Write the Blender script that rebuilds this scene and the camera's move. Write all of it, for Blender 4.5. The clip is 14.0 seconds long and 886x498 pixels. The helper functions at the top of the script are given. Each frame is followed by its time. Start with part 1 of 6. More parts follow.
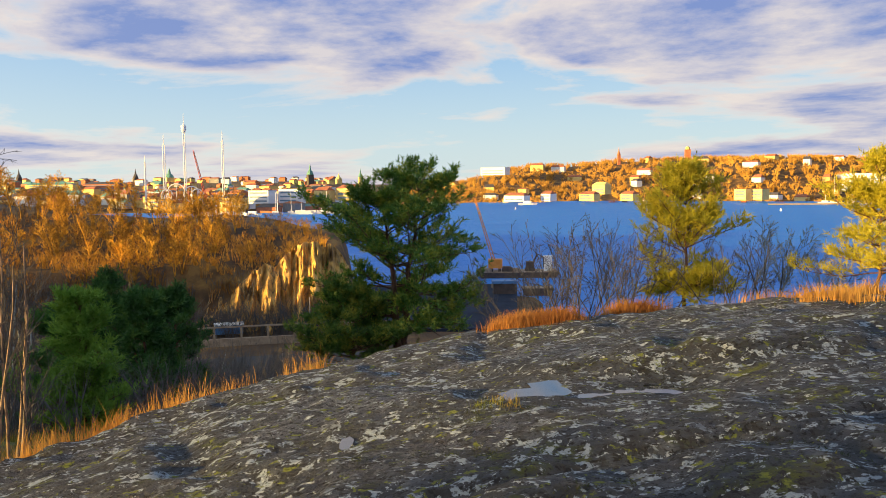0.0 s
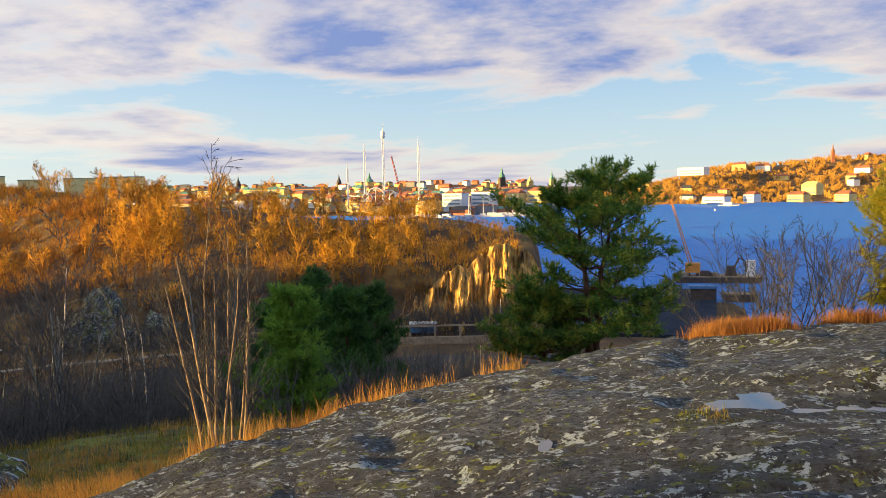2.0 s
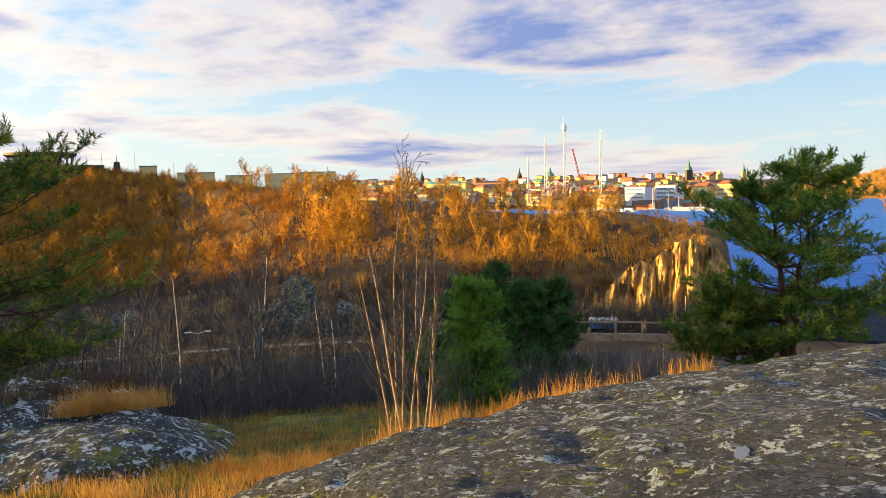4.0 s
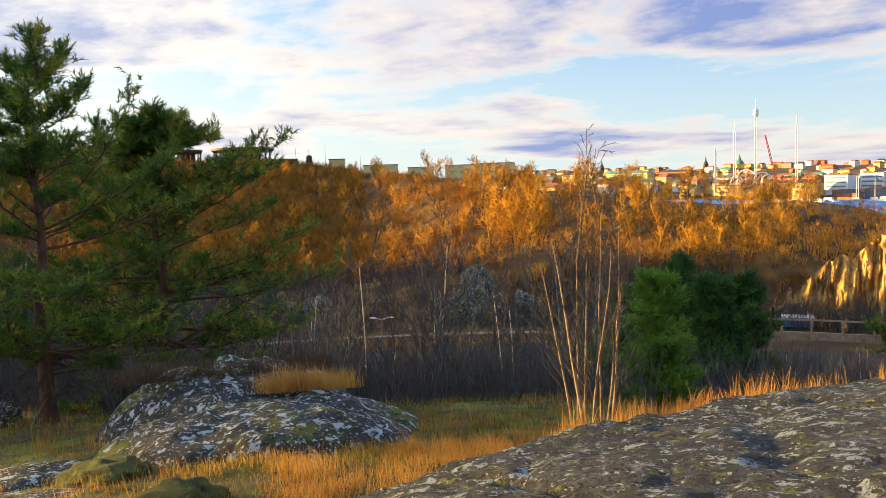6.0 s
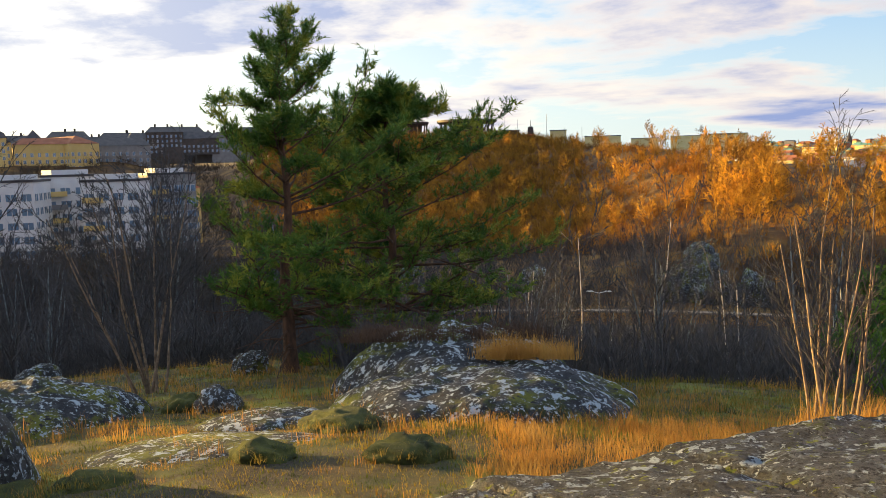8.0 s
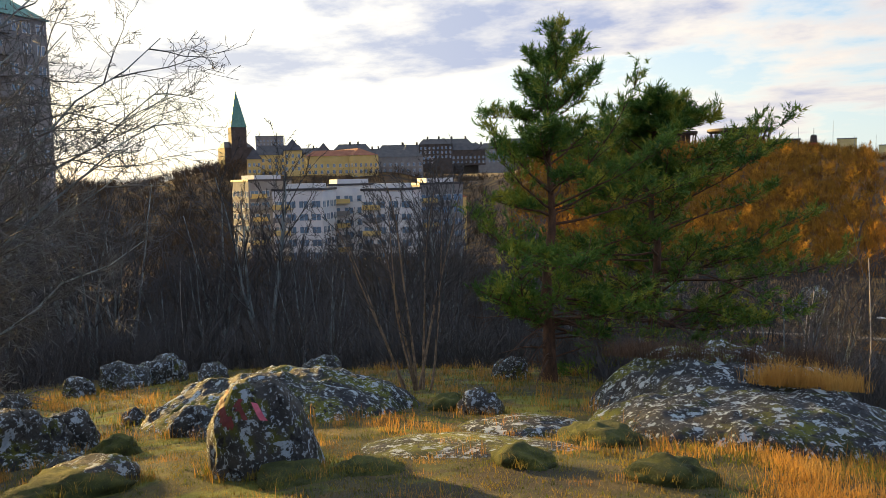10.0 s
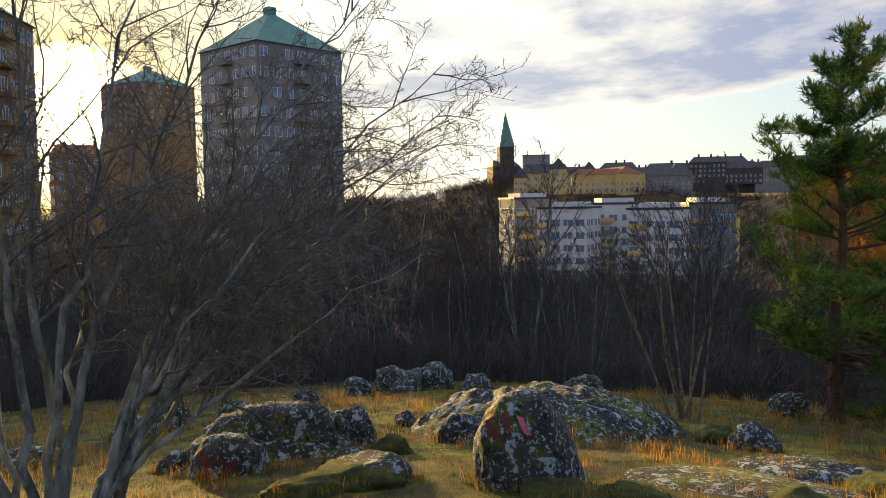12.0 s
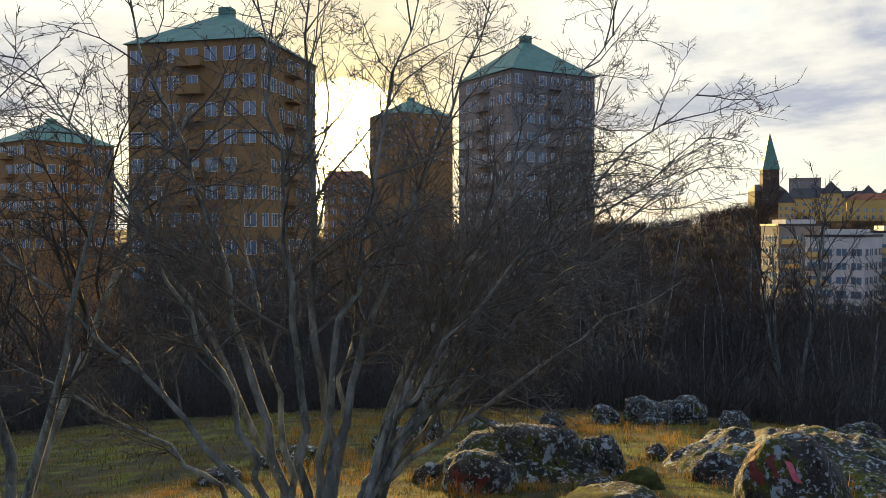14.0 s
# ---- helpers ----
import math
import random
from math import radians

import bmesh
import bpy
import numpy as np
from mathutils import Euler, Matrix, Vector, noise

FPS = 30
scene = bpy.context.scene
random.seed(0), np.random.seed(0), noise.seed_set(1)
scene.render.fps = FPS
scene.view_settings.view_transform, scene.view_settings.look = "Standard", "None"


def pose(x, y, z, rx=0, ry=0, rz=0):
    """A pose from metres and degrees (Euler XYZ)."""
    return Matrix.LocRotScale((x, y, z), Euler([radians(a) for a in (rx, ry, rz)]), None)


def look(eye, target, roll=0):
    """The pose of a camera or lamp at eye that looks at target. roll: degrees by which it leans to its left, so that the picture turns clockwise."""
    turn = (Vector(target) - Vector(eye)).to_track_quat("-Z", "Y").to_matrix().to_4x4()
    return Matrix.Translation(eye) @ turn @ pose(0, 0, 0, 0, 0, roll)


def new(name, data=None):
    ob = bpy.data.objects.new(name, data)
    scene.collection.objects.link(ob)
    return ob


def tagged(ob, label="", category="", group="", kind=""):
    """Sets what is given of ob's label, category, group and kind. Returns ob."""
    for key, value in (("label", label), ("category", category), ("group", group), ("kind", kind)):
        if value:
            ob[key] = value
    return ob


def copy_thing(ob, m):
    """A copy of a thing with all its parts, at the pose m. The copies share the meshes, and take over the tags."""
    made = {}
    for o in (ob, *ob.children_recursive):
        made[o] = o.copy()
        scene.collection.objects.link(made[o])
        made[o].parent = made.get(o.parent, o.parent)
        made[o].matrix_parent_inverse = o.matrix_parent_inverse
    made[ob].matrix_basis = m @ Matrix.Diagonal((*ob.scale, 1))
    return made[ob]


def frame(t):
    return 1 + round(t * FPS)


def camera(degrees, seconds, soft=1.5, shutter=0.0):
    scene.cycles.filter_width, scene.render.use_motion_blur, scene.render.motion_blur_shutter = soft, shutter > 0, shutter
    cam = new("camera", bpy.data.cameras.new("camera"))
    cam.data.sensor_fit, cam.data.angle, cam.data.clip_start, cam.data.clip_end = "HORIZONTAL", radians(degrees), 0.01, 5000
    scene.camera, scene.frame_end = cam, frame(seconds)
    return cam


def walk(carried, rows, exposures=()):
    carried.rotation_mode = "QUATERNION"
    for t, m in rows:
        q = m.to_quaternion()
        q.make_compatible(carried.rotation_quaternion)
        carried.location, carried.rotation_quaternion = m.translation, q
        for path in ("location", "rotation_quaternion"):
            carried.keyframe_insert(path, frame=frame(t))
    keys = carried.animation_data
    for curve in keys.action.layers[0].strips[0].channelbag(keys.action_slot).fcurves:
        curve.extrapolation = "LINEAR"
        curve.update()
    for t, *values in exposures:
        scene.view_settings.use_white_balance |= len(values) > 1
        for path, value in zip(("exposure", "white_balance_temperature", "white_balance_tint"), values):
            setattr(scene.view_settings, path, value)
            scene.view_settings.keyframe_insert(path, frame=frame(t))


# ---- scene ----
cam = camera(56.96, 14.0, soft=0.75)
EYE = 28.0  # metres above the water
ROWS = [  # seconds, place from the first eye, turn in degrees
    (0.0, -0.0000, 0.0000, 0.0000, 85.428, 0.609, -0.049),
    (0.5, -0.0128, -0.0003, 0.0000, 85.536, 0.702, 2.764),
    (1.0, -0.0263, -0.0013, 0.0000, 85.611, 0.921, 5.732),
    (1.5, -0.0398, -0.0031, 0.0000, 85.669, 1.104, 8.731),
    (2.0, -0.0601, -0.0070, 0.0000, 85.797, 1.191, 13.277),
    (2.5, -0.0751, -0.0111, 0.0000, 85.870, 1.257, 16.697),
    (5.0, -0.1374, -0.0392, 0.0000, 85.411, 1.551, 31.764),
    (5.5, -0.1484, -0.0465, 0.0000, 85.342, 1.695, 34.672),
    (6.0, -0.1616, -0.0563, 0.0000, 85.319, 1.787, 38.276),
    (6.5, -0.1783, -0.0707, 0.0000, 85.397, 2.102, 43.120),
    (7.0, -0.1897, -0.0822, 0.0000, 84.496, 1.977, 46.670),
    (9.5, -0.2389, -0.1573, 0.0000, 84.749, 1.258, 66.615),
    (10.0, -0.2471, -0.1791, 0.0000, 84.957, 1.338, 71.746),
    (10.5, -0.2532, -0.2011, 0.0000, 85.069, 1.074, 76.806),
    (11.0, -0.2576, -0.2249, 0.0000, 85.300, 1.076, 82.160),
    (11.5, -0.2594, -0.2422, 0.0000, 85.550, 0.897, 86.012),
    (12.0, -0.2600, -0.2607, 0.0000, 86.591, 0.828, 90.095),
    (12.5, -0.2592, -0.2800, 0.0000, 87.218, 0.645, 94.380),
    (13.0, -0.2567, -0.3010, 0.0000, 87.483, 0.422, 99.060),
    (13.5, -0.2528, -0.3209, 0.0000, 87.791, 0.358, 103.540),
    (14.0, -0.2480, -0.3379, 0.0000, 88.440, 0.144, 107.441),
]
walk(cam, [(t, pose(x, y, EYE + z, a, b, c)) for t, x, y, z, a, b, c in ROWS], [(0.0, 1.0, 6500, 3), (2.5, 1.05, 6500, 3), (5.0, 1.2, 6600, 3), (7.0, 1.2, 6600, 3), (11.0, 0.95, 6500, 3), (14.0, 0.6, 6350, 3)])

# ---- sky and sun ----
SUN_AZ, SUN_EL = 114.0, 5.3  # degrees to the left of +y, and above the horizon


def toward(az, el=0.0):
    a, e = radians(az), radians(el)
    return Vector((-math.sin(a) * math.cos(e), math.cos(a) * math.cos(e), math.sin(e)))


def at(az, r, z=0.0):
    """The place r metres from the first eye in the direction az, at height z."""
    return Vector((-math.sin(radians(az)) * r, math.cos(radians(az)) * r, z))


SUNWARD = toward(SUN_AZ, SUN_EL)


def node(tree, kind, values=None, links=None, **props):
    n = tree.nodes.new(kind)
    for k, v in props.items():
        setattr(n, k, v)
    for k, v in (values or {}).items():
        n.inputs[k].default_value = v
    for k, v in (links or {}).items():
        tree.links.new(v, n.inputs[k])
    return n


def ramp(tree, fac, stops):
    n = node(tree, "ShaderNodeValToRGB", links={0: fac})
    while len(n.color_ramp.elements) < len(stops):
        n.color_ramp.elements.new(1.0)
    for e, (p, c) in zip(n.color_ramp.elements, stops):
        e.position = p
        e.color = (*c, 1) if len(c) == 3 else c
    return n.outputs[0]


def mixc(tree, fac, a, b, blend="MIX"):
    n = node(tree, "ShaderNodeMix", data_type="RGBA", blend_type=blend)
    for sock, v in ((n.inputs[0], fac), (n.inputs[6], a), (n.inputs[7], b)):
        if isinstance(v, bpy.types.NodeSocket):
            tree.links.new(v, sock)
        elif isinstance(v, tuple):
            sock.default_value = (*v, 1) if len(v) == 3 else v
        else:
            sock.default_value = v
    return n.outputs[2]


def maths(tree, op, a, b=0.0, c=0.0, clamp=False):
    n = node(tree, "ShaderNodeMath", operation=op, use_clamp=clamp)
    for i, v in enumerate((a, b, c)):
        if isinstance(v, bpy.types.NodeSocket):
            tree.links.new(v, n.inputs[i])
        else:
            n.inputs[i].default_value = v
    return n.outputs[0]


world = bpy.data.worlds.new("world")
world.use_nodes = True
scene.world = world
wt = world.node_tree
wt.nodes.clear()
coords = node(wt, "ShaderNodeTexCoord").outputs["Generated"]
sky = node(wt, "ShaderNodeTexSky", sky_type="NISHITA", sun_disc=False, sun_elevation=radians(SUN_EL), sun_rotation=radians(-SUN_AZ), altitude=30, air_density=1.0, dust_density=1.2, ozone_density=2.0)
sep = node(wt, "ShaderNodeSeparateXYZ", links={0: coords})
up = maths(wt, "MAXIMUM", sep.outputs[2], 0.0)
# long banks of cloud, flatter towards the horizon
azimuth = maths(wt, "ARCTAN2", maths(wt, "MULTIPLY", sep.outputs[0], -1.0), sep.outputs[1])
height = maths(wt, "LOGARITHM", maths(wt, "ADD", up, 0.06), math.e)
flat = node(wt, "ShaderNodeCombineXYZ", values={2: 4.2}, links={0: maths(wt, "MULTIPLY_ADD", azimuth, 3.1, -1.08), 1: maths(wt, "MULTIPLY_ADD", azimuth, 0.25, maths(wt, "MULTIPLY", height, 2.3))})
big = node(wt, "ShaderNodeTexNoise", values={"Scale": 1.0, "Detail": 9.0, "Roughness": 0.56, "Distortion": 0.25}, links={0: flat.outputs[0]})
fine = node(wt, "ShaderNodeTexNoise", values={"Scale": 2.7, "Detail": 7.0, "Roughness": 0.6}, links={0: flat.outputs[0]})
banks = ramp(wt, up, [(0.0, (0.50, 0.50, 0.50)), (0.035, (0.57, 0.57, 0.57)), (0.075, (0.44, 0.44, 0.44)), (0.105, (0.46, 0.46, 0.46)), (0.15, (0.68, 0.68, 0.68)), (0.22, (0.60, 0.60, 0.60)), (0.30, (0.50, 0.50, 0.50)), (0.7, (0.50, 0.50, 0.50))])
mass = maths(wt, "ADD", big.outputs[0], maths(wt, "SUBTRACT", banks, 0.5))
cover = ramp(wt, mass, [(0.465, (0, 0, 0)), (0.55, (1, 1, 1))])
thick = ramp(wt, mass, [(0.49, (0, 0, 0)), (0.65, (1, 1, 1))])
facing = node(wt, "ShaderNodeVectorMath", operation="DOT_PRODUCT", values={1: SUNWARD}, links={0: coords}).outputs["Value"]
sunside = maths(wt, "POWER", maths(wt, "MULTIPLY_ADD", facing, 0.5, 0.5, clamp=True), 5.0)
haze = ramp(wt, up, [(0.0, (1, 1, 1)), (0.22, (0, 0, 0))])
# blue overhead, cream near the horizon, bright towards the sun
clear = mixc(wt, haze, (0.32, 0.64, 1.22), (1.06, 1.20, 1.26))
clear = mixc(wt, sunside, clear, (2.3, 2.16, 1.85))
clear = mixc(wt, 0.25, clear, mixc(wt, 1.0, sky.outputs[0], (0.25, 0.25, 0.25), "MULTIPLY"))
lit = mixc(wt, sunside, (1.2, 1.0, 0.90), (2.3, 2.1, 1.8))
dark = mixc(wt, sunside, (0.28, 0.36, 0.76), (1.0, 0.98, 1.08))
cloud = mixc(wt, maths(wt, "MULTIPLY", thick, ramp(wt, fine.outputs[0], [(0.34, (0.25, 0.25, 0.25)), (0.60, (1, 1, 1))]), clamp=True), lit, dark)
sky_colour = mixc(wt, maths(wt, "MULTIPLY", cover, 0.9), clear, cloud)
# the low sun itself, and the glare round it
disc = ramp(wt, facing, [(0.99978, (0, 0, 0)), (0.99992, (1, 1, 1))])
glow = maths(wt, "POWER", maths(wt, "MULTIPLY_ADD", facing, 0.5, 0.5, clamp=True), 90.0)
sky_colour = mixc(wt, glow, sky_colour, (2.2, 1.7, 0.9))
glare = maths(wt, "POWER", maths(wt, "MAXIMUM", facing, 0.0), 420.0)
sky_colour = mixc(wt, maths(wt, "MULTIPLY", glare, 0.8), sky_colour, (2.4, 1.3, 0.25))
sky_colour = mixc(wt, disc, sky_colour, (40, 32, 14))
background = node(wt, "ShaderNodeBackground", values={1: 0.40}, links={0: sky_colour})
node(wt, "ShaderNodeOutputWorld", links={0: background.outputs[0]})

sun_data = bpy.data.lights.new("sun", "SUN")
sun_data.energy, sun_data.angle, sun_data.color = 7.4, radians(0.6), (1.0, 0.62, 0.20)
sun = new("sun", sun_data)
sun.matrix_world = look(SUNWARD * 100, (0, 0, 0))

# ---- materials ----
def material(name, stops, scale=4.0, detail=8.0, rough=0.85, bump=0.3, bump_scale=None, dist=0.02, patches=(), vary=0.0, metal=0.0, stretch=(1, 1, 1), where="world", gloss=0.5):
    """A surface of two scales of noise: stops over the coarse one, patches (colour, scale, low, high, roughness) over it, and bump from the fine one."""
    m = bpy.data.materials.new(name)
    m.use_nodes = True
    t = m.node_tree
    p = t.nodes["Principled BSDF"]
    if where == "world":
        c = node(t, "ShaderNodeNewGeometry").outputs["Position"]
    else:
        c = node(t, "ShaderNodeTexCoord").outputs["Object"]
    mp = node(t, "ShaderNodeMapping", values={"Scale": stretch}, links={0: c}).outputs[0]
    n1 = node(t, "ShaderNodeTexNoise", values={"Scale": scale, "Detail": detail, "Roughness": 0.62}, links={0: mp})
    colour = ramp(t, n1.outputs[0], stops)
    r = node(t, "ShaderNodeValue").outputs[0]
    r.default_value = rough
    for i, (pc, ps, lo, hi, pr) in enumerate(patches):
        moved = node(t, "ShaderNodeMapping", values={"Location": (3.1 * i + 1.7, 7.3 * i, 2.9 * i)}, links={0: mp}).outputs[0]
        n = node(t, "ShaderNodeTexNoise", values={"Scale": ps, "Detail": 9.0, "Roughness": 0.65, "Distortion": 0.3}, links={0: moved})
        f = ramp(t, n.outputs[0], [(lo, (0, 0, 0)), (hi, (1, 1, 1))])
        colour = mixc(t, f, colour, pc)
        r = node(t, "ShaderNodeMix", links={0: f, 2: r}, values={3: pr}).outputs[0]
    if vary:
        rnd = node(t, "ShaderNodeObjectInfo").outputs["Random"]
        colour = mixc(t, 1.0, colour, ramp(t, rnd, [(0, (1 - vary,) * 3), (1, (1 + vary,) * 3)]), "MULTIPLY")
    n2 = node(t, "ShaderNodeTexNoise", values={"Scale": bump_scale or scale * 6, "Detail": 10.0, "Roughness": 0.7}, links={0: mp})
    height = maths(t, "MULTIPLY_ADD", n1.outputs[0], 0.8, n2.outputs[0])
    b = node(t, "ShaderNodeBump", values={"Strength": bump, "Distance": dist}, links={"Height": height})
    t.links.new(colour, p.inputs["Base Color"])
    t.links.new(r, p.inputs["Roughness"])
    t.links.new(b.outputs[0], p.inputs["Normal"])
    p.inputs["Metallic"].default_value = metal
    p.inputs["Specular IOR Level"].default_value = gloss
    return m


def glass_material(name, tint=(0.16, 0.24, 0.34)):
    m = bpy.data.materials.new(name)
    m.use_nodes = True
    p = m.node_tree.nodes["Principled BSDF"]
    p.inputs["Base Color"].default_value = (*tint, 1)
    p.inputs["Roughness"].default_value = 0.04
    p.inputs["Specular IOR Level"].default_value = 0.9
    return m


# Dark bluish tones put shade into the granite against the warm sun.
ROCK = material("granite_with_lichen", [(0.38, (0.002, 0.003, 0.007)), (0.46, (0.010, 0.014, 0.025)), (0.55, (0.032, 0.042, 0.062)), (0.68, (0.09, 0.105, 0.13))], 5.5, 15, 0.7, 1.0, 34, 0.09,
                patches=[((0.06, 0.075, 0.010), 2.4, 0.56, 0.63, 0.95), ((0.33, 0.40, 0.48), 6.0, 0.555, 0.575, 0.9), ((0.002, 0.003, 0.009), 0.9, 0.51, 0.57, 0.32), ((0.44, 0.50, 0.55), 15.0, 0.585, 0.60, 0.9), ((0.002, 0.003, 0.005), 8.0, 0.54, 0.56, 0.6), ((0.002, 0.002, 0.003), 26.0, 0.55, 0.58, 0.9), ((0.16, 0.19, 0.02), 10.0, 0.60, 0.63, 0.95)])
OUTCROP = material("mossy_bedrock", [(0.36, (0.004, 0.006, 0.010)), (0.5, (0.018, 0.023, 0.033)), (0.7, (0.055, 0.062, 0.075))], 2.4, 14, 0.8, 1.0, 18, 0.08,
                   patches=[((0.13, 0.14, 0.015), 0.75, 0.50, 0.57, 0.95), ((0.035, 0.045, 0.010), 1.6, 0.54, 0.60, 0.95), ((0.44, 0.52, 0.58), 5.0, 0.565, 0.58, 0.9), ((0.46, 0.52, 0.56), 14.0, 0.585, 0.60, 0.9), ((0.006, 0.007, 0.010), 8.0, 0.56, 0.60, 0.8)])
BOULDER = material("boulder_granite", [(0.3, (0.018, 0.019, 0.021)), (0.5, (0.055, 0.056, 0.056)), (0.75, (0.13, 0.125, 0.115))], 2.4, 14, 0.85, 1.0, 14, 0.10,
                   patches=[((0.10, 0.11, 0.016), 1.5, 0.53, 0.60, 0.95), ((0.42, 0.50, 0.58), 6.5, 0.565, 0.58, 0.9), ((0.46, 0.52, 0.56), 18.0, 0.58, 0.60, 0.9), ((0.012, 0.012, 0.014), 5.0, 0.56, 0.62, 0.9)])
GROUND = material("dry_grass_and_soil", [(0.3, (0.022, 0.022, 0.010)), (0.45, (0.05, 0.052, 0.014)), (0.58, (0.11, 0.075, 0.022)), (0.7, (0.045, 0.055, 0.014))], 0.8, 12, 0.95, 0.8, 20, 0.05,
                  patches=[((0.15, 0.165, 0.02), 0.7, 0.5, 0.58, 0.95), ((0.05, 0.035, 0.02), 0.12, 0.55, 0.7, 0.95)])
gt = GROUND.node_tree
# Far ground: leaf litter, with sunlit orange and dark tree gaps coloured in.
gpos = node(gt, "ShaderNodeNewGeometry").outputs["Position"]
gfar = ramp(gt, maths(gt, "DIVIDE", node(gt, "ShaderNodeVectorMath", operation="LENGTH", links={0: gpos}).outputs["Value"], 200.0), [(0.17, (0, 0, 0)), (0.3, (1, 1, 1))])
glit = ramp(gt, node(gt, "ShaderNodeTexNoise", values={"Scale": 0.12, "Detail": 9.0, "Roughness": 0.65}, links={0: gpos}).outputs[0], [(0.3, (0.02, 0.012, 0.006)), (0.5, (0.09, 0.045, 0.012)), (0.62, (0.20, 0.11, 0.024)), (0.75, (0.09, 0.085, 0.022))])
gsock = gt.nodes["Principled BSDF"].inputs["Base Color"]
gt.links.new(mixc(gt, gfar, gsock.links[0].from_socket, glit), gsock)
# Low sun's gold is put into the cliff's base colour.
CLIFF = material("cliff_rock_painted_sunlit", [(0.3, (0.08, 0.045, 0.016)), (0.46, (0.46, 0.26, 0.06)), (0.65, (0.75, 0.46, 0.13))], 0.35, 12, 0.85, 1.0, 2.2, 0.4, stretch=(1, 1, 0.5))
BARK = material("grey_bark", [(0.35, (0.06, 0.066, 0.066)), (0.5, (0.16, 0.18, 0.18)), (0.68, (0.32, 0.35, 0.35))], 6.0, 8, 0.85, 0.6, 40, 0.01, patches=[((0.46, 0.50, 0.48), 26.0, 0.63, 0.66, 0.9), ((0.22, 0.25, 0.22), 9.0, 0.58, 0.66, 0.9)], vary=0.25, stretch=(1, 1, 0.35), where="object")
# Kept dark: valley and thicket shade is put into the twig colour.
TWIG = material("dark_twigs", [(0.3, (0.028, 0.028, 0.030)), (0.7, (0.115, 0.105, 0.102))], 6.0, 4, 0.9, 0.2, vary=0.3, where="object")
SHRUB_TWIG = material("grey_brown_twigs", [(0.3, (0.045, 0.043, 0.042)), (0.7, (0.18, 0.178, 0.172))], 6.0, 4, 0.85, 0.2, where="object")
# Hill twigs and brushwood: orange sunlight and dark gaps put into the colour.
HILL_TWIG = material("twigs_painted_sunlit", [(0.35, (0.16, 0.07, 0.008)), (0.65, (0.68, 0.36, 0.022))], 0.5, 4, 0.9, 0.2, vary=0.5, where="object")
HILL_BRUSH = material("brushwood_painted_sunlit", [(0.32, (0.08, 0.036, 0.008)), (0.46, (0.34, 0.16, 0.018)), (0.62, (0.66, 0.33, 0.03))], 0.09, 8, 0.9, 0.2)
BIRCH = material("birch_bark", [(0.36, (0.06, 0.05, 0.045)), (0.44, (0.50, 0.45, 0.40)), (0.8, (0.62, 0.57, 0.52))], 7.0, 6, 0.8, 0.4, 40, 0.01, vary=0.15, stretch=(1, 1, 3), where="object")
BIRCH_TAN = material("young_birch_bark", [(0.3, (0.09, 0.065, 0.045)), (0.6, (0.30, 0.21, 0.14)), (0.8, (0.46, 0.38, 0.28))], 8.0, 6, 0.8, 0.4, 40, 0.01, vary=0.15, where="object")
PINE_BARK = material("pine_bark", [(0.3, (0.035, 0.022, 0.016)), (0.6, (0.14, 0.07, 0.04)), (0.8, (0.24, 0.12, 0.06))], 7.0, 8, 0.95, 0.9, 30, 0.03, stretch=(1, 1, 0.4), where="object")
# Yellow stop stands for sun on the needles, dark stop for their shade.
NEEDLE = material("pine_needles", [(0.34, (0.03, 0.09, 0.012)), (0.5, (0.11, 0.20, 0.022)), (0.66, (0.42, 0.39, 0.04))], 1.3, 5, 0.7, 0.1, vary=0.2, where="object")
NEEDLE_DARK = material("deep_green_needles", [(0.34, (0.012, 0.05, 0.010)), (0.52, (0.04, 0.12, 0.018)), (0.7, (0.12, 0.20, 0.025))], 1.8, 6, 0.7, 0.1, vary=0.2, where="object")
NEEDLE_GREEN = material("bright_pine_needles", [(0.3, (0.08, 0.20, 0.02)), (0.7, (0.22, 0.36, 0.04))], 2.2, 5, 0.7, 0.1, vary=0.2, where="object")
# Direct sun on the small pines is put in as yellow.
NEEDLE_YOUNG = material("young_needles_painted_sunlit", [(0.3, (0.26, 0.27, 0.015)), (0.55, (0.55, 0.49, 0.03)), (0.75, (0.72, 0.60, 0.06))], 2.2, 5, 0.7, 0.1, vary=0.2, where="object")
STRAW = material("dry_grass_blades", [(0.3, (0.26, 0.12, 0.03)), (0.5, (0.46, 0.25, 0.06)), (0.75, (0.62, 0.38, 0.11))], 0.9, 5, 0.9, 0.1)
GREENGRASS = material("winter_grass_blades", [(0.34, (0.04, 0.056, 0.010)), (0.45, (0.14, 0.16, 0.02)), (0.52, (0.34, 0.23, 0.045)), (0.60, (0.12, 0.13, 0.022)), (0.70, (0.30, 0.13, 0.03))], 1.6, 5, 0.9, 0.1)
RUST_HEATH = material("rusty_heath", [(0.3, (0.20, 0.07, 0.02)), (0.55, (0.40, 0.18, 0.045)), (0.8, (0.52, 0.30, 0.09))], 1.2, 5, 0.9, 0.1)


def see_through(m, share):
    """Thin leaves and blades pass part of the light on."""
    t = m.node_tree
    p = t.nodes["Principled BSDF"]
    tr = node(t, "ShaderNodeBsdfTranslucent", links={0: p.inputs["Base Color"].links[0].from_socket})
    mx = node(t, "ShaderNodeMixShader", values={0: share}, links={1: p.outputs[0], 2: tr.outputs[0]})
    t.links.new(mx.outputs[0], t.nodes["Material Output"].inputs[0])


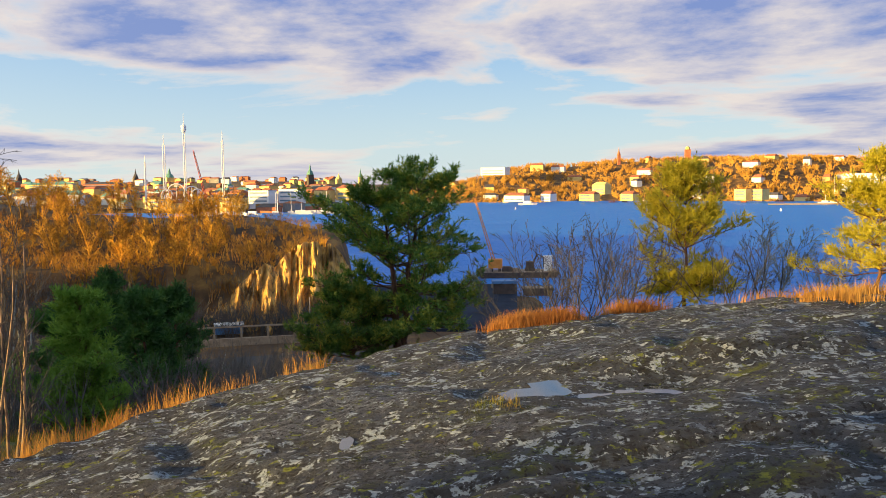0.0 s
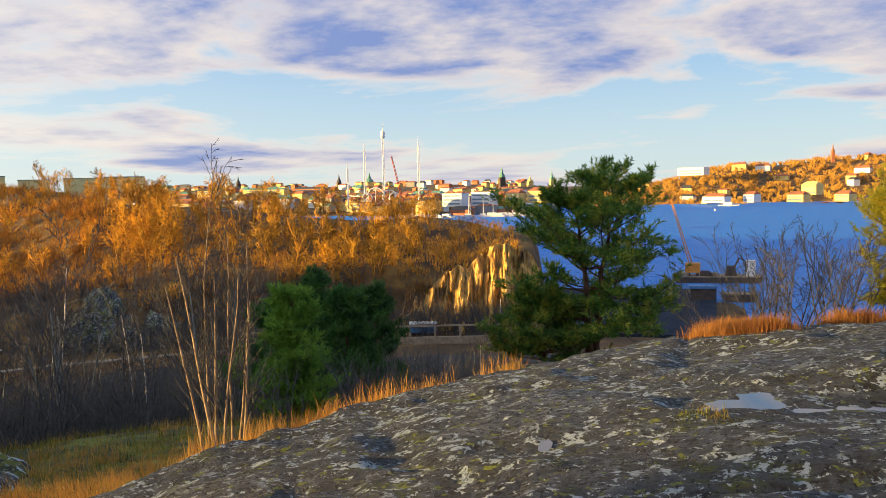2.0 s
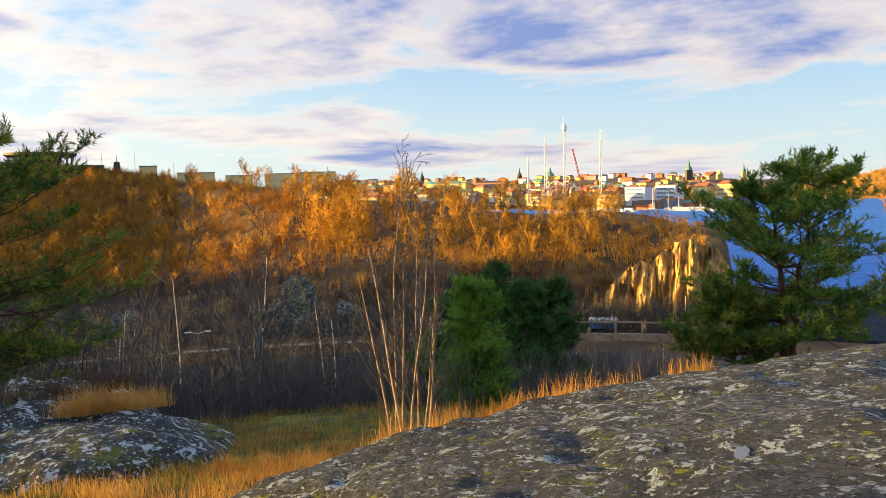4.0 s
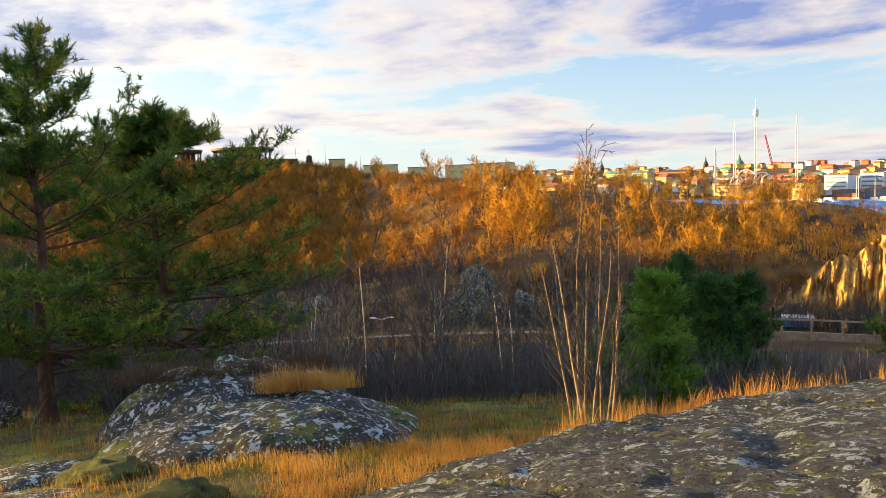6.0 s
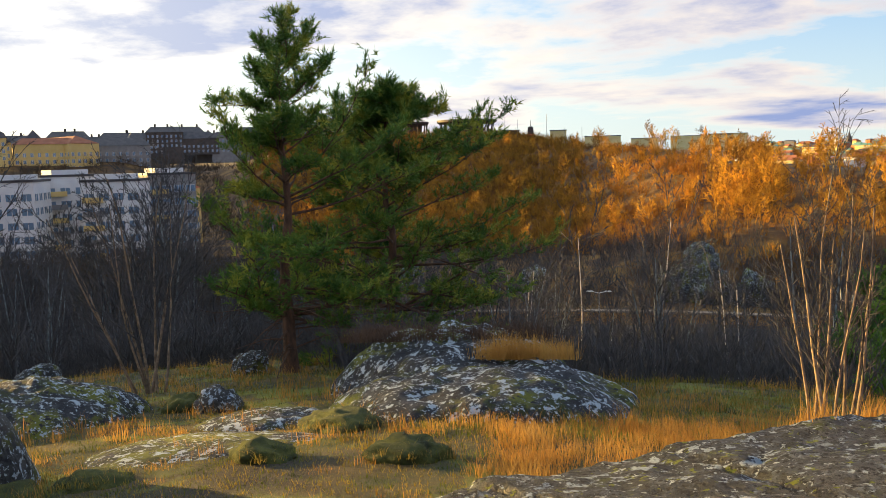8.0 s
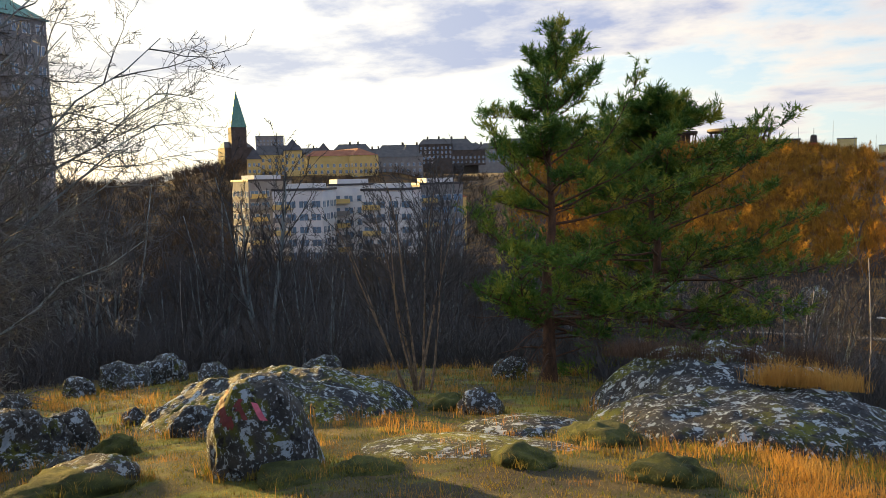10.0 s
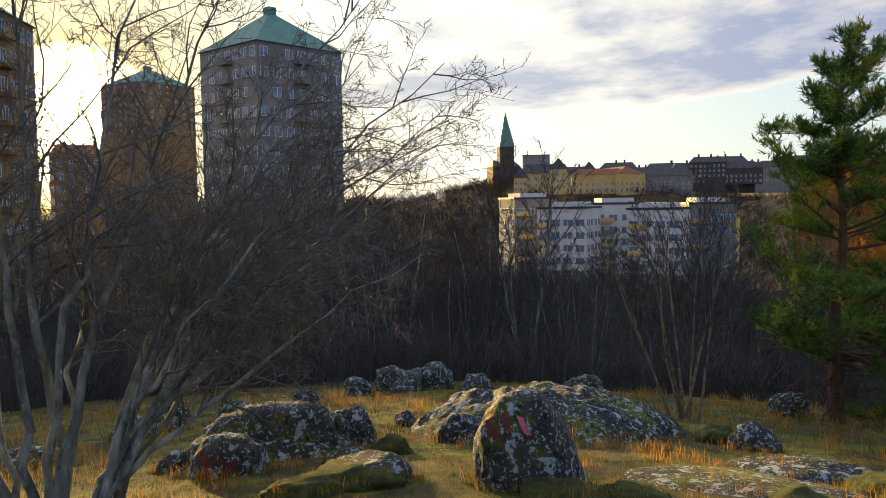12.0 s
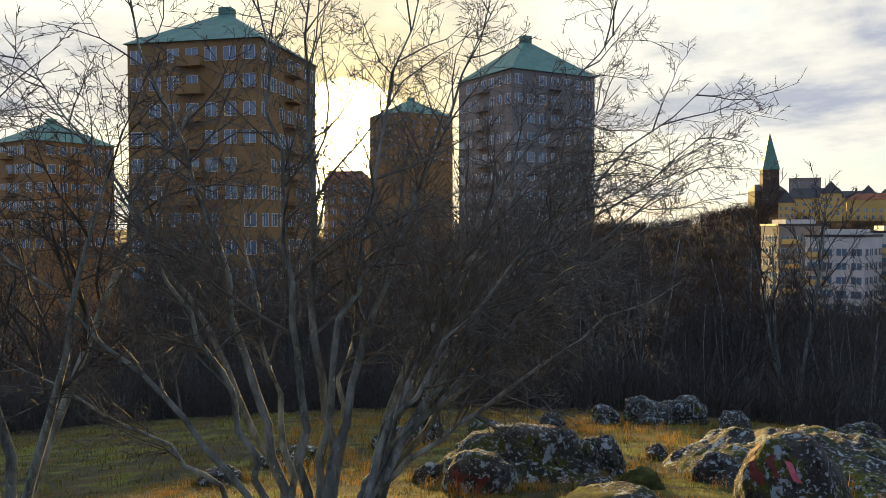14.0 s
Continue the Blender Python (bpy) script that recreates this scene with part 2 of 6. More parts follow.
for leaf, share in ((NEEDLE, 0.25), (NEEDLE_DARK, 0.2), (NEEDLE_YOUNG, 0.35), (NEEDLE_GREEN, 0.35), (STRAW, 0.45), (GREENGRASS, 0.35), (RUST_HEATH, 0.4)):
    see_through(leaf, share)
HEATHER = material("brown_heather", [(0.3, (0.03, 0.018, 0.012)), (0.6, (0.10, 0.055, 0.03)), (0.8, (0.16, 0.10, 0.04))], 1.5, 6, 0.95, 0.1)
BRICK_BROWN = material("ochre_brick_facade", [(0.3, (0.26, 0.16, 0.065)), (0.7, (0.36, 0.225, 0.10))], 0.5, 8, 0.9, 0.4, 8, 0.02)
PLASTER_GREY = material("grey_plaster_facade", [(0.3, (0.20, 0.19, 0.19)), (0.7, (0.28, 0.27, 0.26))], 0.4, 8, 0.9, 0.3, 8, 0.02)
COPPER = material("verdigris_copper_roof", [(0.3, (0.07, 0.19, 0.16)), (0.7, (0.14, 0.31, 0.26))], 0.8, 8, 0.6, 0.2, 6, 0.02)
PLASTER_WHITE = material("white_render", [(0.3, (0.62, 0.62, 0.64)), (0.7, (0.76, 0.75, 0.74))], 0.3, 8, 0.85, 0.2, 6, 0.02)
PLASTER_YELLOW = material("yellow_render", [(0.3, (0.60, 0.42, 0.14)), (0.7, (0.72, 0.54, 0.22))], 0.2, 8, 0.85, 0.2, 6, 0.02)
PLASTER_RED = material("red_render", [(0.3, (0.32, 0.10, 0.05)), (0.7, (0.45, 0.17, 0.08))], 0.2, 8, 0.85, 0.2, 6, 0.02)
STONE_DARK = material("dark_church_brick", [(0.3, (0.06, 0.048, 0.042)), (0.7, (0.11, 0.088, 0.075))], 0.4, 8, 0.9, 0.4, 6, 0.03)
SLATE = material("dark_roof_sheet", [(0.3, (0.03, 0.03, 0.035)), (0.7, (0.08, 0.07, 0.075))], 0.4, 8, 0.6, 0.2, 6, 0.02)
TILE_RED = material("red_tile_roof", [(0.3, (0.22, 0.07, 0.03)), (0.7, (0.38, 0.14, 0.07))], 0.3, 8, 0.8, 0.3, 6, 0.02)
ASPHALT = material("asphalt", [(0.3, (0.025, 0.025, 0.027)), (0.7, (0.05, 0.05, 0.05))], 0.8, 8, 0.9, 0.3, 30, 0.01)
CONCRETE = material("weathered_concrete", [(0.3, (0.18, 0.13, 0.09)), (0.7, (0.36, 0.28, 0.2))], 0.7, 10, 0.9, 0.4, 6, 0.03)
METAL_WHITE = material("white_painted_steel", [(0.3, (0.68, 0.66, 0.62)), (0.7, (0.8, 0.78, 0.74))], 0.5, 6, 0.5, 0.1)
METAL_GREY = material("galvanised_steel", [(0.3, (0.22, 0.22, 0.23)), (0.7, (0.4, 0.4, 0.4))], 3, 6, 0.5, 0.1, metal=0.6)
METAL_RED = material("red_painted_steel", [(0.3, (0.42, 0.06, 0.03)), (0.7, (0.55, 0.10, 0.05))], 0.8, 6, 0.55, 0.1)
METAL_ORANGE = material("orange_painted_steel", [(0.3, (0.5, 0.18, 0.02)), (0.7, (0.62, 0.27, 0.05))], 0.8, 6, 0.55, 0.1)
METAL_BLUE = material("blue_painted_steel", [(0.3, (0.04, 0.12, 0.3)), (0.7, (0.07, 0.2, 0.42))], 0.8, 6, 0.55, 0.1)
METAL_DARK = material("dark_weathered_steel", [(0.3, (0.03, 0.025, 0.025)), (0.7, (0.09, 0.06, 0.05))], 0.8, 6, 0.7, 0.2)
PAINT_RED = material("faded_red_paint", [(0.3, (0.07, 0.014, 0.014)), (0.7, (0.18, 0.032, 0.03))], 7, 8, 0.8, 0.4, 30, 0.01)
PAINT_PINK = material("faded_pink_paint", [(0.3, (0.42, 0.07, 0.12)), (0.7, (0.6, 0.16, 0.22))], 7, 8, 0.8, 0.4, 30, 0.01)
# Far woods carry their golden sunlight in the base colour.
FAR_WOOD = material("far_woods_painted_sunlit", [(0.3, (0.16, 0.075, 0.015)), (0.5, (0.38, 0.20, 0.035)), (0.75, (0.52, 0.31, 0.06))], 0.05, 8, 0.95, 0.4, 0.6, 0.6)
# Blue tint stands in for bright sky mirrored in the panes.
GLASS = glass_material("window_glass")

WATER = bpy.data.materials.new("rippled_water")
WATER.use_nodes = True
wtr = WATER.node_tree
wp = wtr.nodes["Principled BSDF"]
# The sky's blue reflection is put into the base colour; mirroring kept low.
wp.inputs["Base Color"].default_value = (0.04, 0.205, 0.62, 1)
wp.inputs["Roughness"].default_value = 0.45
wp.inputs["Specular IOR Level"].default_value = 0.06
wpos = node(wtr, "ShaderNodeNewGeometry").outputs["Position"]
w1 = node(wtr, "ShaderNodeTexNoise", values={"Scale": 0.22, "Detail": 6.0, "Roughness": 0.6}, links={0: wpos})
w2 = node(wtr, "ShaderNodeTexNoise", values={"Scale": 0.03, "Detail": 4.0}, links={0: wpos})
wb = node(wtr, "ShaderNodeBump", values={"Strength": 1.0, "Distance": 2.6}, links={"Height": maths(wtr, "MULTIPLY_ADD", w2.outputs[0], 2.0, w1.outputs[0])})
wtr.links.new(wb.outputs[0], wp.inputs["Normal"])


# ---- mesh tools ----
def mesh(name, verts, faces, mat, smooth=False):
    me = bpy.data.meshes.new(name)
    me.from_pydata([tuple(v) for v in verts], [], [tuple(f) for f in faces])
    me.materials.append(mat)
    if smooth:
        me.polygons.foreach_set("use_smooth", [True] * len(me.polygons))
    me.update()
    return me


def part(name, me, parent, label=""):
    ob = new(name, me)
    ob.parent = parent
    if label:
        ob["label"] = label
    return ob


class Soup:
    """Vertices and faces collected piece by piece into one mesh."""

    def __init__(self):
        self.v, self.f = [], []

    def add(self, verts, faces):
        k = len(self.v)
        self.v.extend(verts)
        self.f.extend([tuple(i + k for i in f) for f in faces])

    def box(self, lo, hi, turn=None):
        x0, y0, z0 = lo
        x1, y1, z1 = hi
        c = [Vector(p) for p in ((x0, y0, z0), (x1, y0, z0), (x1, y1, z0), (x0, y1, z0), (x0, y0, z1), (x1, y0, z1), (x1, y1, z1), (x0, y1, z1))]
        if turn is not None:
            c = [turn @ p for p in c]
        self.add(c, [(3, 2, 1, 0), (4, 5, 6, 7), (0, 1, 5, 4), (1, 2, 6, 5), (2, 3, 7, 6), (3, 0, 4, 7)])

    def tube(self, pts, radii, sides=5, cap=False):
        ring = []
        n = len(pts)
        k = len(self.v)
        for i, p in enumerate(pts):
            d = (pts[min(i + 1, n - 1)] - pts[max(i - 1, 0)])
            d = d.normalized() if d.length > 1e-9 else Vector((0, 0, 1))
            a = d.cross(Vector((0.31, 0.87, 0.38)) if abs(d.z) > 0.9 else Vector((0, 0, 1))).normalized()
            b = d.cross(a)
            for j in range(sides):
                w = 2 * math.pi * j / sides
                ring.append(p + (a * math.cos(w) + b * math.sin(w)) * radii[i])
        self.v.extend(ring)
        for i in range(n - 1):
            for j in range(sides):
                q = k + i * sides
                self.f.append((q + j, q + (j + 1) % sides, q + sides + (j + 1) % sides, q + sides + j))
        if cap:
            self.f.append(tuple(k + (n - 1) * sides + j for j in range(sides)))
            self.f.append(tuple(k + sides - 1 - j for j in range(sides)))

    def spike(self, p, e, radius):
        """A thin twig that tapers to its tip."""
        d = (e - p).normalized()
        a = d.cross(Vector((0.31, 0.87, 0.38))).normalized() * radius
        b = d.cross(a)
        k = len(self.v)
        self.v += [p + a, p - a * 0.5 + b * 0.87, p - a * 0.5 - b * 0.87, e]
        self.f += [(k, k + 1, k + 3), (k + 1, k + 2, k + 3), (k + 2, k, k + 3)]

    def mesh(self, name, mat, smooth=False):
        return mesh(name, self.v, self.f, mat, smooth)


def ss(a, b, x):
    t = np.clip((np.asarray(x, float) - a) / (b - a), 0, 1)
    return t * t * (3 - 2 * t)


_rng = np.random.RandomState(7)
_grid = _rng.rand(256, 256)


def wave_noise(x, y, scale, octaves=4, rough=0.5):
    """Smooth value noise over the plan, between about -1 and 1."""
    x, y = np.asarray(x, float) * scale, np.asarray(y, float) * scale
    total, amp, norm = 0.0, 1.0, 0.0
    for o in range(octaves):
        xi, yi = np.floor(x).astype(int), np.floor(y).astype(int)
        fx, fy = x - xi, y - yi
        fx, fy = fx * fx * (3 - 2 * fx), fy * fy * (3 - 2 * fy)
        g = lambda i, j: _grid[(xi + i + 37 * o) % 256, (yi + j + 91 * o) % 256]
        total = total + amp * (g(0, 0) * (1 - fx) * (1 - fy) + g(1, 0) * fx * (1 - fy) + g(0, 1) * (1 - fx) * fy + g(1, 1) * fx * fy)
        norm += amp
        amp *= rough
        x, y = x * 2.03 + 11.3, y * 2.03 + 5.7
    return 2 * total / norm - 1


# ---- the lie of the land ----
def crest_r(az):
    """How far off the crest of the hill across the valley lies."""
    return 205 + 35 * ss(22, 32, az) + 150 * ss(34, 50, az)


def land(x, y):
    """Height of the ground above the water."""
    x, y = np.asarray(x, float), np.asarray(y, float)
    r = np.hypot(x, y)
    az = np.degrees(np.arctan2(-x, y))
    slope = 0.04 + 0.14 * ss(-25, 25, az) * ss(178, 140, az)
    z = EYE - 1.62 - slope * np.minimum(r, 45) + 0.10 * wave_noise(x, y, 0.35) * ss(2, 6, r)
    # beyond the brow the ground falls to the valley and the shore
    brow = 14 + 3 * ss(10, 35, az) + 12 * ss(56, 66, az) + 12 * ss(75, 95, az)
    brow = brow - 1.0 * ss(0, -20, az)
    z = z - 0.16 * np.maximum(0, r - brow) - (0.45 - 0.2 * ss(60, 80, az)) * np.maximum(0, r - brow - 26)
    floor = 2.0 + 5.0 * ss(62, 75, az) - 7.0 * ss(-6, -9, az) - 7.0 * ss(185, 215, r) * ss(14, 5, az)
    z = np.maximum(z, floor + 0.25 * wave_noise(x, y, 0.08))
    # the hill across the valley, with a cliff at its end
    jag = 4 * wave_noise(x, y, 0.07, 5)
    top = 19.5 + 4 * ss(18, 30, az) + 8 * ss(32, 42, az) + 7 * ss(42, 52, az)
    bench = 11 - 8 * ss(30, 45, az)
    rise = bench * ss(150, 163, r + jag) + (top - 2 - bench) * ss(162, crest_r(az), r + jag)
    back = ss(crest_r(az) + 90, crest_r(az) + 40, r)
    hill = rise * back * ss(5.9, 7.4, az + 0.12 * jag) * ss(72, 61, az)
    z = z + hill + 1.2 * wave_noise(x, y, 0.05) * ss(150, 170, r) * ss(600, 400, r)
    z = z - 9 * ss(230, 300, r) * ss(60, 40, az) * (1 - back)
    # the town rises to the left
    town = 29 * ss(280, 480, r) * ss(58, 78, az) * ss(175, 150, az)
    z = z + town * (1 - ss(86, 93, az) * 0.35) * (1 - ss(110, 125, az) * 0.6)
    # far shores
    shore = 1090 - 260 * ss(0, 6, az) + 110 * ss(16, 22, az)
    far = ss(shore - 12, shore + 12, r + 14 * wave_noise(x, y, 0.01)) * ss(75, 62, az)
    right = 80 * ss(1120, 1520, r + 90 * wave_noise(x, y, 0.004)) * ss(5, -8, az) * (0.86 + 0.14 * ss(-6, -14, az) - 0.1 * ss(-20, -30, az))
    left = 34 * ss(1100, 2500, r) * ss(-4, 4, az) + 8 * ss(900, 1000, r) * ss(5, 8, az)
    z = z + far * (6.5 + right + left + 1.5 * wave_noise(x, y, 0.02))
    return z


def ground_z(x, y):
    return float(land(x, y))


def on_ground(az, r, sink=0.0):
    p = at(az, r)
    p.z = ground_z(p.x, p.y) - sink
    return p


azs = np.concatenate([np.arange(-50, 150, 0.45), np.arange(150, 310, 3.0)])
rs = np.concatenate([[0.0], np.geomspace(1.2, 4700, 230)])
A, Rr = np.meshgrid(np.radians(azs), rs)
gx, gy = -np.sin(A) * Rr, np.cos(A) * Rr
gz = land(gx, gy)
na, nr = len(azs), len(rs)
gi = np.arange(na * nr).reshape(nr, na)
quads = np.stack([gi[:-1, :], np.roll(gi, -1, 1)[:-1, :], np.roll(gi, -1, 1)[1:, :], gi[1:, :]], -1).reshape(-1, 4)
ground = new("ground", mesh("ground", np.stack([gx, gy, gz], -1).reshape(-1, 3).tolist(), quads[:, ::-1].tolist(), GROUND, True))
tagged(ground, "grassy hill, valley floor and far wooded shores", "ground", kind="structure")

water = Soup()
ring = [at(a, 4800, 0.0) for a in range(0, 360, 6)]
water.add(ring, [tuple(range(len(ring)))])
tagged(new("water", water.mesh("water", WATER)), "rippled blue water of the bay", "water", kind="structure")


# ---- the bare rock that the camera stands on ----
POOLS = ((1.15, 5.62, 0.85, 0.42, 0.05), (1.75, 6.15, 0.45, 0.18, 0.03), (-0.63, 5.1, 0.14, 0.2, 0.03))


def dome(x, y):
    q2 = ((x - 3.0) / 7.6) ** 2 + ((y - 2.0) / 8.1) ** 2
    q = np.sqrt(q2)
    z = EYE - 1.42 + 0.085 * x - 0.38 * q2 - 6.0 * np.maximum(0, q - 0.97) - 9.0 * np.maximum(0, q - 1.1)
    z = z + 0.08 * wave_noise(x, y, 0.45, 5) + 0.06 * wave_noise(x, y, 1.9, 5, 0.62) - 0.05 * np.maximum(0, 0.22 - np.abs(wave_noise(x, y, 0.8, 4))) / 0.22
    # shallow hollows, where rain water stands, with a ledge behind
    for x0, y0, sx, sy, deep in POOLS:
        w = np.exp(-((((x - x0) / sx) ** 2 + ((y - y0) / sy) ** 2) ** 2))
        z = z * (1 - w) + w * (EYE - 1.42 + 0.085 * x0 - 0.38 * (((x0 - 3.0) / 7.6) ** 2 + ((y0 - 2.0) / 8.1) ** 2) - deep + 0.05 * wave_noise(x, y, 3.0, 4))
    z = z + 0.16 * ss(6.15, 6.5, y + 0.12 * x) * np.exp(-(((x - 2.6) / 1.4) ** 2 + ((y - 6.6) / 0.9) ** 2))
    # joints in the rock
    for x0, y0, dx, dy in ((2.9, 3.0, 0.42, 0.9), (0.2, 3.4, 0.9, -0.25), (1.5, 4.2, 0.97, 0.2)):
        d = (x - x0) * dy - (y - y0) * dx + 0.10 * wave_noise(x, y, 0.9, 3)
        z = z - 0.05 * np.exp(-(d / 0.035) ** 2)
    return z


def patch(fn, x0, x1, y0, y1, step, name, mat):
    xs, ys = np.arange(x0, x1, step), np.arange(y0, y1, step)
    X, Y = np.meshgrid(xs, ys)
    V = np.stack([X, Y, fn(X, Y)], -1).reshape(-1, 3)
    i = np.arange(len(xs) * len(ys)).reshape(len(ys), len(xs))
    F = np.stack([i[:-1, :-1], i[:-1, 1:], i[1:, 1:], i[1:, :-1]], -1).reshape(-1, 4)
    return new(name, mesh(name, V.tolist(), F.tolist(), mat, True))


tagged(patch(dome, -5.6, 12.4, -6.8, 11.0, 0.06, "bare_rock", ROCK), "bare grey granite with pale lichen and cracks", "rock", kind="structure")


# ---- trees ----
def turned(d, angle, spin):
    a = d.cross(Vector((0, 0, 1)) if abs(d.z) < 0.95 else Vector((1, 0, 0))).normalized()
    return (Matrix.Rotation(spin, 3, d) @ (Matrix.Rotation(angle, 3, a) @ d)).normalized()


def grow(rng, p, d, length, radius, level, spec, out):
    """Adds a branch and its side branches to out as (level, points, radii). spec per level: (side branches, angle, length ratio, wiggle, lift)."""
    n, angle, ratio, wiggle, lift = spec[level]
    steps = (6, 4, 2, 2)[min(level, 3)]
    if level == len(spec) - 1:
        steps = 1
    pts, radii = [p.copy()], [radius]
    for i in range(steps):
        d = (d + Vector((rng.gauss(0, wiggle), rng.gauss(0, wiggle), rng.gauss(0, wiggle) + lift))).normalized()
        p = p + d * (length / steps)
        pts.append(p.copy())
        radii.append(radius * (1 - 0.75 * (i + 1) / steps))
    out.append((level, pts, radii))
    if level + 1 < len(spec):
        for k in range(n):
            f = (0.25 if level == 0 else 0.15) + (0.8 if level else 0.72) * (k + rng.random()) / n
            s = min(int(f * steps), steps - 1)
            w = f * steps - s
            q = pts[s].lerp(pts[s + 1], min(w, 1))
            dd = (pts[s + 1] - pts[s]).normalized()
            grow(rng, q, turned(dd, angle * rng.uniform(0.7, 1.3), rng.uniform(0, 6.28)), length * ratio * rng.uniform(0.6, 1.1) * (1.1 - 0.5 * f), radii[s] * 0.55, level + 1, spec, out)


def bare_tree(name, seed, height, radius, spec, stems=1, lean=0.1, spread=0.0, trunk_mat=None, twig_mat=None, thin=0.0, trunk_levels=1, label="", category="tree", group="", split=False):
    """A leafless tree as an Empty with its trunk and its crown of branches."""
    rng = random.Random(seed)
    stems_made, wood, crown = [], Soup(), Soup()
    for s in range(stems):
        a = 6.28 * s / stems + rng.uniform(-0.5, 0.5)
        base = Vector((math.cos(a), math.sin(a), 0)) * (spread * 0.25 * rng.random())
        d = Vector((math.cos(a) * lean * rng.uniform(0.5, 1.4), math.sin(a) * lean * rng.uniform(0.5, 1.4), 1)).normalized()
        out = []
        if split:
            wood = Soup()
            stems_made.append(wood)
        grow(rng, base, d, height * rng.uniform(0.75, 1.0), radius * rng.uniform(0.7, 1.1), 0, spec, out)
        for lv, pts, radii in out:
            radii = [max(x, thin) for x in radii]
            if lv < trunk_levels:
                wood.tube(pts, radii, 7 if lv == 0 else 5)
            elif lv == len(spec) - 1:
                crown.spike(pts[0], pts[-1], radii[0] * 1.25)
            else:
                crown.tube(pts, radii, 4 if lv == 1 else 3)
    tree = new(name)
    tree.empty_display_size = 0.2
    for w in stems_made or [wood]:
        part("stem" if split else "trunk", w.mesh("trunk", trunk_mat or BARK, True), tree)
    part("crown", crown.mesh("crown", twig_mat or TWIG), tree)
    return tagged(tree, label, category, group)


def needle_shoot(soup, rng, p, d, length, needle, n, width):
    """A shoot with needles all along it, leaning towards its tip."""
    for k in range(n):
        f = (k + rng.random()) / n
        q = p + d * length * f
        nd = turned(d, rng.uniform(0.4, 1.25) * (1.15 - 0.5 * f), rng.uniform(0, 6.28))
        side = nd.cross(Vector((rng.random() - 0.5, rng.random() - 0.5, rng.random() - 0.5))).normalized() * width
        soup.add([q - side, q + side, q + nd * needle * rng.uniform(0.7, 1.15)], [(0, 1, 2)])


